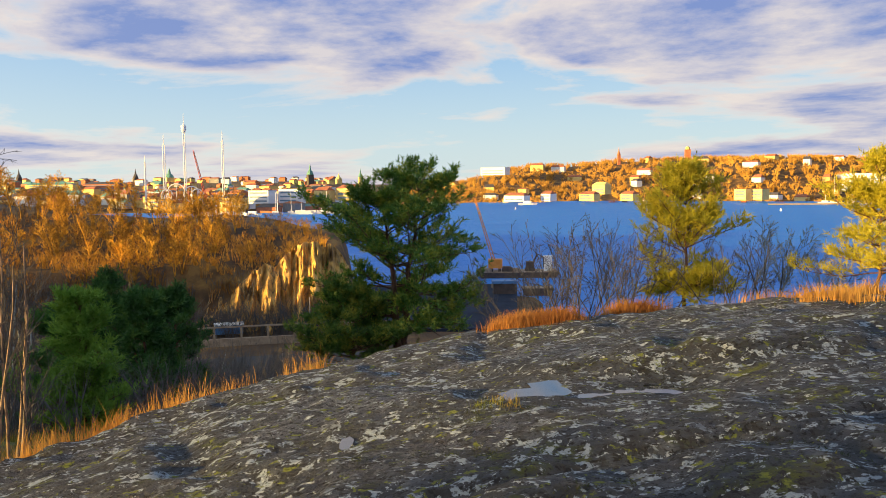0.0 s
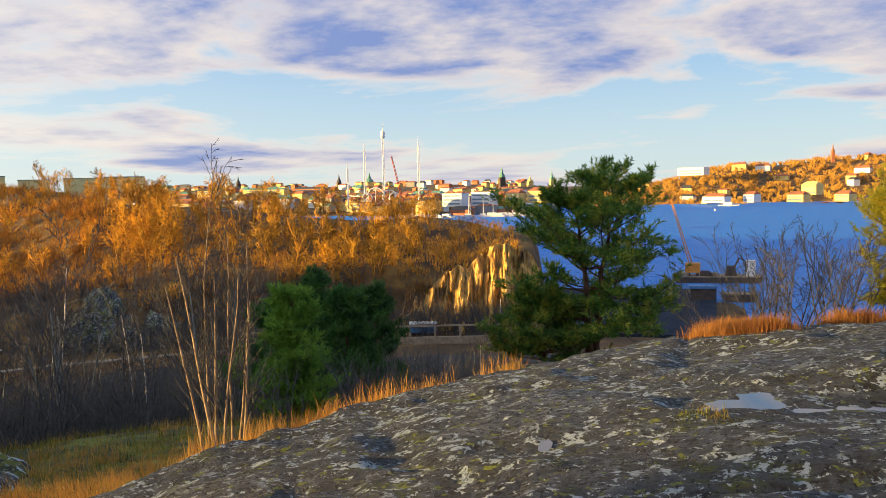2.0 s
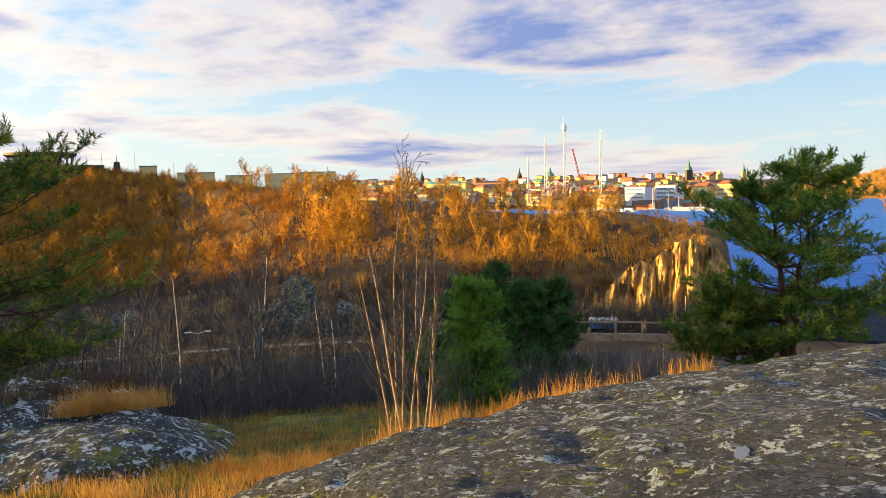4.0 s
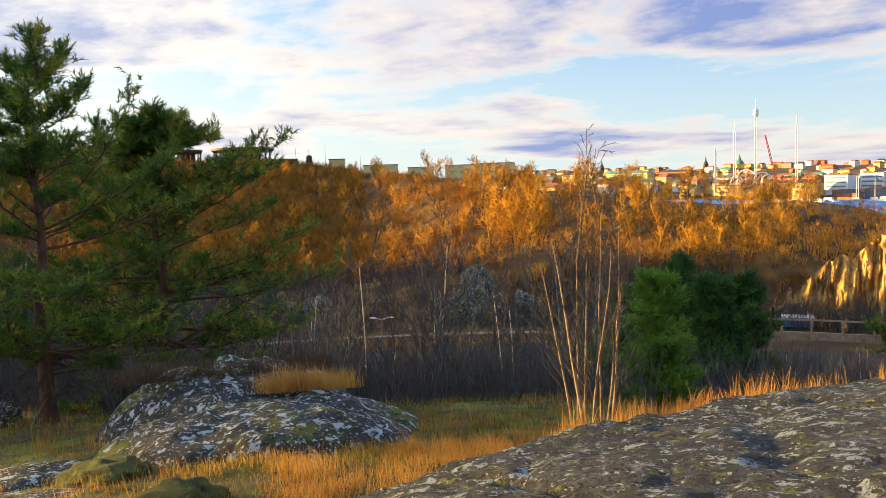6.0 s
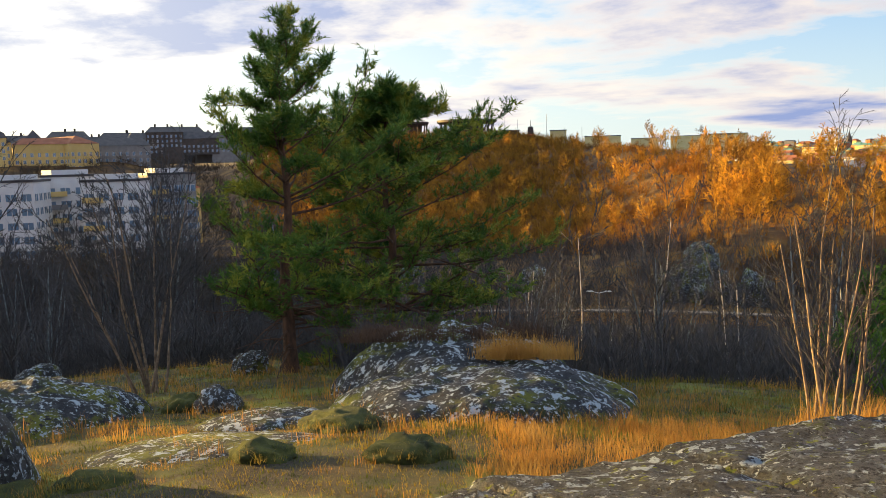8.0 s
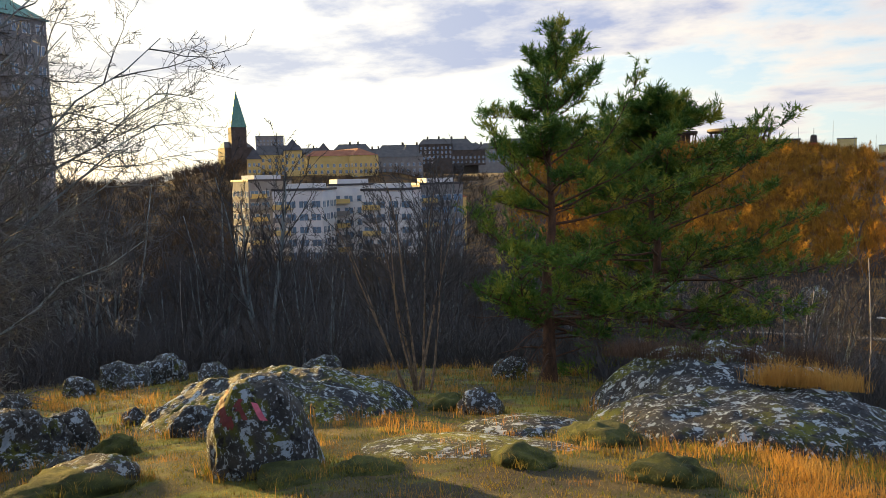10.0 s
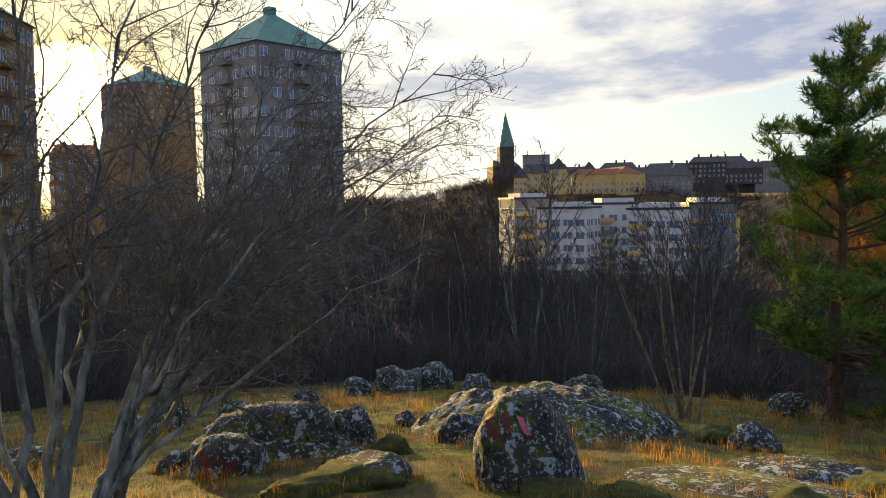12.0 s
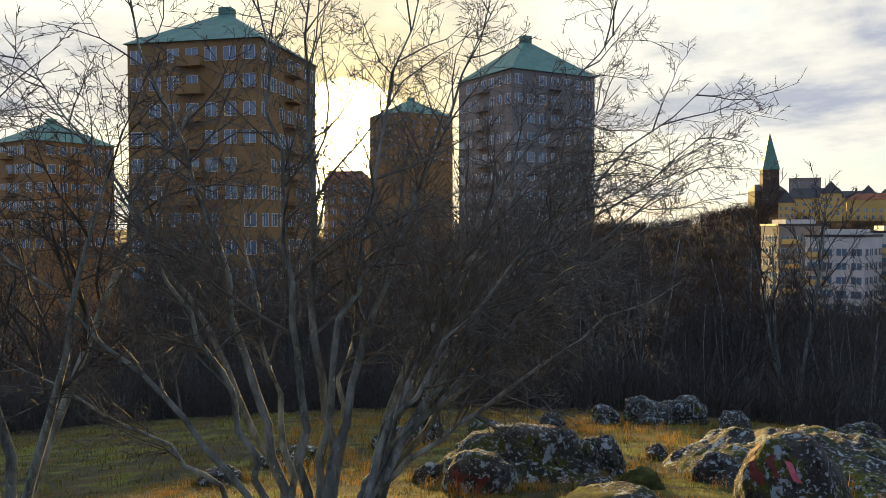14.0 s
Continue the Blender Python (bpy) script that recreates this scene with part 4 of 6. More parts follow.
def window_mesh(w, h):
    key = (round(w, 2), round(h, 2))
    if key not in WINDOWS:
        g, f = Soup(), Soup()
        g.box((-w / 2, -0.03, 0), (w / 2, 0.02, h))
        t = 0.05
        for lo, hi in (((-w / 2 - t, -0.10, -t), (w / 2 + t, 0.02, 0)), ((-w / 2 - t, -0.10, h), (w / 2 + t, 0.02, h + t)), ((-w / 2 - t, -0.10, 0), (-w / 2, 0.02, h)), ((w / 2, -0.10, 0), (w / 2 + t, 0.02, h)), ((-0.04, -0.08, 0), (0.04, 0.02, h))):
            f.box(lo, hi)
        WINDOWS[key] = (g.mesh("pane", GLASS), f.mesh("window_frame", METAL_WHITE))
    return WINDOWS[key]


def facade_windows(house, w, d, z0, storeys, step, cols, size, faces=(0,), skip=None):
    """Windows, each with its frame, in rows on the given faces: 0 front (-y), 1 right, 2 back, 3 left."""
    pane, frm = window_mesh(*size)
    for face in faces:
        half, width = (d / 2, w) if face % 2 == 0 else (w / 2, d)
        turn = Matrix.Rotation(face * math.pi / 2, 4, "Z")
        n = max(1, round(cols * width / w))
        for s in range(storeys):
            for c in range(n):
                if skip and skip(face, s, c, n):
                    continue
                m = turn @ Matrix.Translation(((c + 0.5) / n * width - width / 2, -half - 0.005, z0 + s * step))
                o = part("window", pane, house)
                o.matrix_basis = m
                part("window_frame", frm, o)


def block(name, az, r, z, w, d, h, wall, roof, roof_kind, roof_h=4.0, spin=0.0, label="", category="building", group=""):
    """A house as an Empty at its base, turned to face the first eye but for spin degrees; wall and roof are its parts."""
    house = new(name)
    p = at(az, r, z)
    house.matrix_basis = Matrix.Translation(p) @ Matrix.Rotation(radians(az + spin), 4, "Z")
    s = Soup()
    s.box((-w / 2, -d / 2, 0), (w / 2, d / 2, h))
    part("wall", s.mesh("wall", wall), house)
    s = Soup()
    if roof_kind == "point":
        gable_point(s, w, d, h + 0.02, roof_h)
    elif roof_kind == "ridge":
        ridge_roof(s, w, d, h + 0.02, roof_h)
    else:
        s.box((-w / 2 - 0.2, -d / 2 - 0.2, h), (w / 2 + 0.2, d / 2 + 0.2, h + 0.5))
    part("roof", s.mesh("roof", roof), house)
    return tagged(house, label, category, group)


def tower(az, r, eave, width, spin, wall, label, roof_h, storeys, z=4.0):
    t = block("tower_block", az, r, z, width, width * 0.95, eave - z, wall, COPPER, "point", roof_h, spin, label, "apartment tower", "tower blocks")
    facade_windows(t, width, width * 0.95, eave - z - 2.9 * storeys + 0.8, storeys, 2.9, 7, (1.25, 1.35), (0, 1, 2, 3), skip=lambda f, s, c, n: (c * 3 + f + s * 2) % 7 == 3)
    s = Soup()
    s.box((-width * 0.045, -width * 0.045, eave - z + roof_h * 0.75), (width * 0.045, width * 0.045, eave - z + roof_h * 1.10))
    part("lift_house", s.mesh("lift_house", COPPER), t)
    for k in range(storeys):
        for face in (0, 3):
            s = Soup()
            half = width * (0.475 if face == 0 else 0.5)
            y0, zb = -half - 1.1, eave - z - 2.9 * (k + 1) + 0.15
            s.box((-1.5, y0, zb), (1.5, -half - 0.012, zb + 0.16))
            s.box((-1.5, y0, zb + 0.16), (1.5, y0 + 0.06, zb + 1.05))
            o = part("balcony", s.mesh("balcony", wall), t)
            o.matrix_basis = Matrix.Rotation(face * math.pi / 2, 4, "Z")
    return t


tower(122.2, 98, 47.6, 16.0, 63, BRICK_BROWN, "ochre brick apartment tower with a green copper roof", 5.0, 10)
tower(101.8, 134, 51.6, 16.0, 36, PLASTER_GREY, "grey apartment tower with a green copper roof", 6.5, 8)
tower(109.7, 420, 84.0, 31.0, 36, BRICK_BROWN, "brown apartment tower with a pointed roof", 9.0, 8)
tower(133.0, 150, 41.5, 14.0, 30, BRICK_BROWN, "dark apartment tower with a pointed roof", 4.0, 6)

b = block("hip_roofed_house", 114.2, 200, 6.0, 10.0, 11.0, EYE + 11.2 - 6.0, BRICK_BROWN, TILE_RED, "ridge", 2.4, 6, "brown brick house with a hipped red roof among the trees", "building")
facade_windows(b, 10.0, 11.0, EYE + 11.2 - 6.0 - 14, 5, 2.8, 4, (1.2, 1.4), (0, 3))

# white apartment houses below the town, with balconies and stepped roofs
for az, r, w, h, top, spin in ((84.3, 225, 12, 24, 28.0, 22), (81.4, 200, 12, 24, 25.6, -18), (78.4, 212, 13, 24, 26.4, 14), (75.4, 196, 12, 24, 25.2, -12), (72.4, 208, 11, 24, 26.2, 16), (61.6, 430, 34, 34, 30.5, 8), (58.4, 440, 22, 30, 27.0, -8)):
    # Spin of 15 or more gets grey render, put in as a shaded tone.
    b = block("apartment_house", az, r, top - h, w, 12, h, PLASTER_WHITE if spin < 15 else PLASTER_GREY, SLATE, "flat", 1, spin, "pale rendered apartment house with flat roof", "building", "white apartment houses")
    facade_windows(b, w, 12, 2.0, 7, 3.0, 4, (2.1, 1.5), (0, 1, 3))
    s = Soup()
    s.box((-w * 0.3, -4, h + 0.5), (w * 0.32, 5, h + 1.6))
    part("penthouse", s.mesh("penthouse", PLASTER_WHITE), b)
    for k in range(7):
        s = Soup()
        s.box((-w / 2 + 0.3, -7.2, 1.6 + 3 * k), (-w / 2 + w * 0.38, -6.02, 1.75 + 3 * k))
        s.box((-w / 2 + 0.3, -7.2, 1.75 + 3 * k), (-w / 2 + w * 0.38, -7.12, 2.75 + 3 * k))
        part("balcony", s.mesh("balcony", PLASTER_GREY if k % 2 else PLASTER_YELLOW), b)

rng = random.Random(19)
# the church
church = block("church", 85.9, 520, 33.5, 17, 20, 15, STONE_DARK, SLATE, "ridge", 4, 12, "dark brick church with a green copper spire", "church")
s = Soup()
s.box((-4.5, -12, 0), (4.5, -3, 27))
part("tower", s.mesh("tower", STONE_DARK), church)
s = Soup()
s.add([Vector(v) for v in ((-4.8, -12.3, 27.02), (4.8, -12.3, 27.02), (4.8, -2.7, 27.02), (-4.8, -2.7, 27.02), (0, -7.5, 49))], [(0, 1, 4), (1, 2, 4), (2, 3, 4), (3, 0, 4), (3, 2, 1, 0)])
part("spire", s.mesh("spire", COPPER), church, "green copper spire")

for az, r, w, h, base, wall, roof, kind, rh in ((83.0, 430, 26, 18, 23, PLASTER_YELLOW, SLATE, "ridge", 5), (79.1, 430, 31, 17, 23, PLASTER_YELLOW, TILE_RED, "ridge", 3), (75.0, 440, 28, 16, 23, PLASTER_GREY, SLATE, "ridge", 4), (71.0, 600, 46, 11, 36, STONE_DARK, SLATE, "ridge", 5), (77.5, 620, 70, 9, 36, PLASTER_GREY, SLATE, "ridge", 5), (83.6, 800, 26, 26, 44, PLASTER_GREY, SLATE, "flat", 1), (66, 640, 60, 14, 36, PLASTER_YELLOW, SLATE, "ridge", 5)):
    b = block("town_house", az, r, base, w, 14, h, wall, roof, kind, rh, 0, "old rendered town house with many windows", "building", "town houses")
    facade_windows(b, w, 14, 1.6, int((h - 2) / 3.2), 3.2, int(w / 3), (1.2, 1.7), (0,))

for az, r, w, spin, base, h in ((79.0, 455, 74, -68, 23, 17), (73.2, 250, 30, -66, 6, 16), (58.8, 300, 30, -40, 8, 20)):
    b = block("long_house", az, r, base, w, 14, h, PLASTER_YELLOW, TILE_RED, "ridge", 4, spin, "long yellow house with one sunlit front", "building", "long houses")
    facade_windows(b, w, 14, 1.6, int((h - 2) / 3.2), 3.2, int(w / 3), (1.2, 1.7), (0, 1, 3))
for i in range(13):
    az = 63.5 + i * 1.45
    w = rng.uniform(17, 30)
    top = EYE + 600 * math.tan(radians(rng.uniform(1.9, 2.5) + 0.3 * (az < 73)))
    b = block("old_house", az, 600 + 14 * (i % 3), 30, w, 14, top - 30 - 4, rng.choice([PLASTER_GREY, STONE_DARK, PLASTER_RED, PLASTER_GREY]), SLATE, "ridge", 4, rng.uniform(-12, 12), "old town house with a dark roof on the skyline", "building", "skyline houses")
    facade_windows(b, w, 14, top - 30 - 14, 3, 3.2, int(w / 3), (1.2, 1.7), (0,))
    for k in range(2):
        s = Soup()
        x = w * rng.uniform(-0.35, 0.35)
        s.box((x - 0.6, -0.6, top - 30 - 3), (x + 0.6, 0.6, top - 30 + 1.8))
        part("chimney", s.mesh("chimney", STONE_DARK), b)
for az, r, w, top in ((82.1, 424, 9, EYE + 21), (80.0, 520, 9, EYE + 23), (84.7, 424, 7, EYE + 17)):
    b = block("corner_turret", az, r, 23, w, w, top - 23 - 6, PLASTER_YELLOW, SLATE, "point", 6, 0, "square yellow turret with a steep dark roof", "building", "turrets")
    facade_windows(b, w, w, top - 23 - 16, 3, 3.2, 3, (1.1, 1.6), (0,))

# far city and the houses on the far shore
rng = random.Random(9)
for i in range(280):
    az = rng.uniform(7, 34)
    r = 860 + 1700 * rng.random() ** 1.6 + 110 * float(ss(14, 22, az))
    w, h = rng.uniform(10, 30), rng.uniform(7, 14)
    p = on_ground(az, r, 1)
    wall = rng.choice([PLASTER_WHITE, PLASTER_YELLOW, PLASTER_YELLOW, PLASTER_RED, PLASTER_GREY])
    block("city_house", az, r, p.z, w, 14, h, wall, rng.choice([SLATE, TILE_RED, TILE_RED, TILE_RED, TILE_RED, COPPER]), "ridge", rng.uniform(2, 5), rng.uniform(-65, -20), "sunlit city house across the water", "building", "city houses")
for i in range(75):
    az = rng.uniform(-36, 6)
    r = 1115 + 400 * rng.random() ** 2
    w, h = rng.uniform(8, 26), rng.uniform(6, 12)
    p = on_ground(az, r, 1)
    block("villa", az, r, p.z, w, 10, h, rng.choice([PLASTER_WHITE, PLASTER_YELLOW, PLASTER_YELLOW, PLASTER_WHITE]), rng.choice([SLATE, TILE_RED, TILE_RED]), "ridge", rng.uniform(2, 5), rng.uniform(-60, -10), "pale sunlit villa among bare trees on the far shore", "building", "villas")


# ---- boulders and outcrops in the meadow ----
def boulder(name, seed, size, p, spin=0.0, label="", rough=0.18, sub=4, lean=0.0, group="boulders", mat=None, flat=0.35, sharp=0.0, boxy=0.55):
    """A weathered stone: a ball pressed into a block and dented at three scales, sunk a little into the ground."""
    bm = bmesh.new()
    bmesh.ops.create_icosphere(bm, subdivisions=sub, radius=1.0)
    off = Vector((seed * 3.7, seed * 1.3, seed * 2.1))
    for v in bm.verts:
        d = v.co.normalized()
        k = 1 + rough * 1.5 * noise.noise(d * 1.1 + off) + rough * 0.8 * noise.noise(d * 2.6 + off) + rough * 0.3 * noise.noise(d * 7 + off) + rough * 0.16 * noise.noise(d * 17 + off) - rough * 0.5 * max(0, 0.25 - abs(noise.noise(d * 1.9 - off)))
        c = Vector((math.copysign(abs(d.x) ** 0.75, d.x), math.copysign(abs(d.y) ** 0.75, d.y), math.copysign(abs(d.z) ** 0.75, d.z)))
        c = c.lerp(d, 1 - boxy) * k
        if c.z < -flat:
            c.z = -flat + (c.z + flat) * 0.25
        c.x += lean * c.z
        if sharp and c.x > 0:
            c.x *= 1 - sharp * max(0.0, c.z * 0.5 + 0.2)
        v.co = Vector((c.x * size[0] / 2, c.y * size[1] / 2, (c.z + flat) * size[2] / (1 + flat)))
    me = bpy.data.meshes.new(name)
    bm.to_mesh(me)
    bm.free()
    me.materials.append(mat or BOULDER)
    me.polygons.foreach_set("use_smooth", [True] * len(me.polygons))
    ob = new(name, me)
    ob.matrix_basis = Matrix.Translation(p) @ Matrix.Rotation(spin, 4, "Z")
    return tagged(ob, label, "rock", group)


STONES = []


def stone(seed, az0, az1, r, h, depth=1.0, label="grey lichen-covered boulder in the grass", sink=0.12, name="boulder", **kw):
    """A stone between two directions, facing the eye."""
    az = (az0 + az1) / 2
    w = 2 * r * math.tan(radians(abs(az1 - az0) / 2))
    if r < 40:
        STONES.append((az, r, w, depth))
    return boulder(name, seed, (w, w * depth, h * 0.88 + sink), on_ground(az, r, sink), radians(az), label, **kw)


def paint_mark(rock, x0, x1, z0, z1, mat, label, seed):
    """Old paint on the face of a rock: its skin there, lifted by a few millimetres."""
    me = rock.data
    rng = random.Random(seed)
    bm = bmesh.new()
    made = {}
    for f in me.polygons:
        c = f.center
        if f.normal.y < 0.1 and x0 + 0.04 * math.sin(c.z * 23) < c.x < x1 + 0.05 * math.sin(c.z * 17) and z0 + 0.04 * math.sin(c.x * 19) < c.z < z1 + 0.04 * math.sin(c.x * 29):
            vs = []
            for i in f.vertices:
                if i not in made:
                    v = me.vertices[i]
                    made[i] = bm.verts.new(v.co + v.normal * 0.005)
                vs.append(made[i])
            bm.faces.new(vs)
    m2 = bpy.data.meshes.new("paint_mark")
    bm.to_mesh(m2)
    bm.free()
    m2.materials.append(mat)
    part("paint_mark", m2, rock, label)


main_rock = stone(3, 81.5, 89.7, 9.9, 1.32, 0.75, "standing boulder with faded red and pink paint marks", rough=0.10, sub=5, sharp=0.95, boxy=0.9)
paint_mark(main_rock, -0.58, -0.44, 0.82, 1.12, PAINT_RED, "faded red paint", 1)
paint_mark(main_rock, -0.34, -0.26, 0.84, 1.10, PAINT_RED, "faded red paint", 2)
paint_mark(main_rock, -0.16, -0.04, 0.90, 1.02, PAINT_PINK, "faded pink paint", 3)
red_rock = stone(5, 103.4, 108.4, 11.6, 0.66, 0.8, "rounded boulder with a faded red paint mark", rough=0.12)
paint_mark(red_rock, -0.42, -0.28, 0.25, 0.48, PAINT_RED, "faded red paint", 4)
paint_mark(red_rock, -0.16, 0.0, 0.2, 0.42, PAINT_RED, "faded red paint", 5)
stone(8, 98.0, 108.6, 13.6, 0.95, 0.6, "long mossy boulder with blue-grey lichen", rough=0.22)
stone(9, 95.8, 99.5, 14.6, 0.75, 0.8, "blocky boulder with pale lichen", rough=0.22)
stone(12, 93.6, 100.4, 10.3, 0.32, 0.8, "low flat stone sunk in the grass", rough=0.2)
stone(13, 92.4, 95.6, 30, 1.1, 0.8, "rounded grey boulder at the edge of the thicket")
stone(14, 90.2, 93.2, 31, 1.2, 0.8, "dark boulder at the edge of the thicket")
stone(15, 95.8, 97.8, 29, 0.75, 0.8, "dark boulder at the edge of the thicket")
stone(16, 87.4, 89.4, 29, 0.75, 0.8, "grey boulder at the edge of the thicket")
stone(17, 108.2, 111.0, 20, 0.75, 0.8, "pale rounded stone in the grass")
stone(18, 104.2, 106.6, 21, 0.65, 0.8, "pale rounded stone in the grass")
stone(19, 110.4, 113.2, 18.5, 0.55, 0.8, "pale rounded stone in the grass")
stone(20, 99.5, 101.4, 26, 0.55, 0.8, "small stone before the thicket")
stone(21, 108.6, 110.6, 12.6, 0.30, 0.8, "small pale stone in the grass")
stone(22, 88.6, 91.8, 14.5, 0.5, 0.9, "small lichened stone in the grass")
stone(23, 93.0, 94.6, 17.5, 0.35, 0.9, "small stone in the grass")
stone(24, 97.0, 99.5, 11.8, 0.25, 0.9, "small mossy stone in the grass")
stone(25, 69.0, 72.0, 14.5, 0.5, 0.8, "pale lichened stone in the grass")
stone(26, 66.6, 69.2, 23, 0.7, 0.8, "dark boulder beside the pine trunk")
stone(33, 79.5, 82.5, 26, 0.8, 0.8, "small grey boulder by the bushes")
stone(34, 116.5, 121.0, 16, 0.4, 0.8, "low stone under the bare tree")
stone(35, 122.0, 125.0, 14, 0.35, 0.8, "low stone under the bare tree")


def outcrop(seed, az0, az1, r0, r1, h, label, mat=None, power=0.8):
    """Bedrock that rises out of the grass between two directions and distances: a low back with ledges and a ragged rim."""
    azm, rm = (az0 + az1) / 2, (r0 + r1) / 2
    c = at(azm, rm)
    wx, wy = rm * math.tan(radians(abs(az1 - az0) / 2)), (r1 - r0) / 2
    u, v = np.meshgrid(np.linspace(-1.15, 1.15, 110), np.linspace(-1.15, 1.15, 80))
    a = radians(azm)
    X = c.x + math.cos(a) * u * wx - math.sin(a) * v * wy
    Y = c.y + math.sin(a) * u * wx + math.cos(a) * v * wy
    q2 = u * u + v * v + 0.24 * wave_noise(X + seed * 9, Y, 0.7, 4, 0.6)
    body = np.clip(1 - q2, 0, 1) ** power
    ledge = np.abs(wave_noise(X + seed * 5, Y * 1.4, 0.55, 4, 0.55))
    Z = land(X, Y) + h * body * (0.88 + 0.4 * ledge) + 0.09 * min(1, h) * wave_noise(X, Y, 2.6, 4, 0.6) * (body > 0.02) - 0.05 - 0.25 * np.clip(q2 - 1, 0, 1)
    i = np.arange(X.size).reshape(X.shape)
    F = np.stack([i[:-1, :-1], i[:-1, 1:], i[1:, 1:], i[1:, :-1]], -1).reshape(-1, 4)
    return tagged(new("outcrop", mesh("outcrop", np.stack([X, Y, Z], -1).reshape(-1, 3).tolist(), F.tolist(), mat or OUTCROP, True)), label, "rock", "outcrops")


outcrop(1, 41.5, 62.5, 10.6, 16.4, 0.72, "rounded grey outcrop with moss and lichen", OUTCROP, 0.6)
outcrop(2, 45.5, 62.5, 12.8, 19.6, 1.25, "grey outcrop crest with heather", OUTCROP, 0.6)
outcrop(3, 75.0, 93.5, 13.6, 19.6, 0.98, "broad mossy outcrop with pale lichen")
outcrop(4, 63.5, 80.0, 9.4, 11.8, 0.14, "flat rock flush with the grass, pale lichen", None, 0.5)
outcrop(5, 61.5, 72.5, 11.6, 13.6, 0.26, "low dark rock in the grass", None, 0.6)
outcrop(6, 97.0, 109.5, 12.6, 15.2, 0.5, "low mossy bedrock between the boulders")


# ---- grass ----
def blades(name, seed, xy, h0, h1, width, mat, label, per=30, spread=0.12, lean=0.5, base=None, category="grass"):
    """Tufts of bent blades, uncountable, in one mesh."""
    rng = np.random.RandomState(seed)
    n = len(xy)
    c = np.repeat(np.asarray(xy, float), per, 0) + rng.normal(0, spread, (n * per, 2))
    tall = np.repeat(rng.uniform(h0, h1, n), per) * rng.uniform(0.4, 1.1, n * per)
    z = (base or land)(c[:, 0], c[:, 1]) - 0.02
    a = rng.uniform(0, 6.283, n * per)
    l = rng.uniform(0.05, lean, n * per) * tall
    dx, dy = np.cos(a), np.sin(a)
    wx, wy = -dy * width / 2, dx * width / 2
    b = np.stack([c[:, 0], c[:, 1], z], 1)
    side = np.stack([wx, wy, 0 * wx], 1)
    mid = b + np.stack([dx * l * 0.35, dy * l * 0.35, tall * 0.6], 1)
    tip = b + np.stack([dx * l, dy * l, tall], 1)
    V = np.stack([b - side, b + side, mid + side * 0.7, mid - side * 0.7, tip], 1).reshape(-1, 3)
    k = np.arange(n * per)[:, None] * 5
    F = (k + np.array([[0, 1, 2, 3]])).tolist() + (k + np.array([[3, 2, 4]])).tolist()
    return tagged(new(name, mesh(name, V.tolist(), F, mat)), label, category, kind="stuff")


def scatter(seed, n, az0, az1, r0, r1, keep=None):
    rng = np.random.RandomState(seed)
    out = []
    while len(out) < n:
        a, r = rng.uniform(az0, az1), math.sqrt(rng.uniform(r0 * r0, r1 * r1))
        p = at(a, r)
        if keep is None or keep(a, r, p):
            out.append((p.x, p.y))
    return out


def off_rock(a, r, p):
    return float(dome(p.x, p.y)) < ground_z(p.x, p.y) + 0.02


rim = lambda a, r, p: 0.985 < math.sqrt(((p.x - 3.0) / 7.6) ** 2 + ((p.y - 2.0) / 8.1) ** 2) < 1.05
patchy = lambda a, r, p: off_rock(a, r, p) and float(wave_noise(p.x, p.y, 0.5, 3)) > rng.uniform(-0.5, 0.35)
blades("meadow_grass", 1, scatter(1, 5600, 30, 135, 5.0, 15.0, off_rock), 0.03, 0.09, 0.010, GREENGRASS, "short yellow-green winter grass", 16, 0.12, 0.9)
blades("far_meadow_grass", 2, scatter(2, 3200, 60, 140, 15.0, 36.0), 0.07, 0.2, 0.018, GREENGRASS, "short winter grass towards the thicket", 12, 0.2, 0.9)
blades("dry_grass", 3, scatter(3, 260, 28, 135, 5.5, 14.0, patchy), 0.08, 0.26, 0.007, STRAW, "tufts of dry golden grass", 34, 0.09, 0.8)
blades("dry_grass", 4, scatter(4, 230, 25, 52, 6.0, 10.8, patchy), 0.06, 0.32, 0.007, STRAW, "thick golden grass beside the rock", 44, 0.12, 0.8)
blades("dry_grass", 5, scatter(5, 150, 9, 32, 6.5, 9.8, lambda a, r, p: rim(a, r, p) and float(wave_noise(p.x, p.y, 0.9, 2)) > -0.15), 0.10, 0.32, 0.007, STRAW, "golden grass along the rock's edge", 44, 0.10, 0.6, lambda x, y: np.maximum(dome(x, y), land(x, y)))
blades("dry_grass", 6, scatter(6, 300, 62, 120, 12.0, 30.0, patchy), 0.2, 0.45, 0.012, STRAW, "scattered golden grass further off", 26, 0.14, 0.8)
blades("slope_grass", 12, scatter(12, 1500, 16, 62, 9.0, 22.0, off_rock), 0.08, 0.24, 0.012, GREENGRASS, "rough winter grass on the slope", 16, 0.16, 0.9)
blades("slope_dry_grass", 13, scatter(13, 260, 16, 62, 9.0, 20.0, off_rock), 0.15, 0.35, 0.009, STRAW, "tufts of dry grass on the slope", 26, 0.12, 0.8)
edge = lambda a, r, p: abs(r - (9.6 + 0.03 * (-a))) < 0.6
patchy_top = lambda a, r, p: float(wave_noise(p.x, p.y, 0.8, 2)) > 0.05
top_of_rock = lambda x, y: np.maximum(dome(x, y), land(x, y))
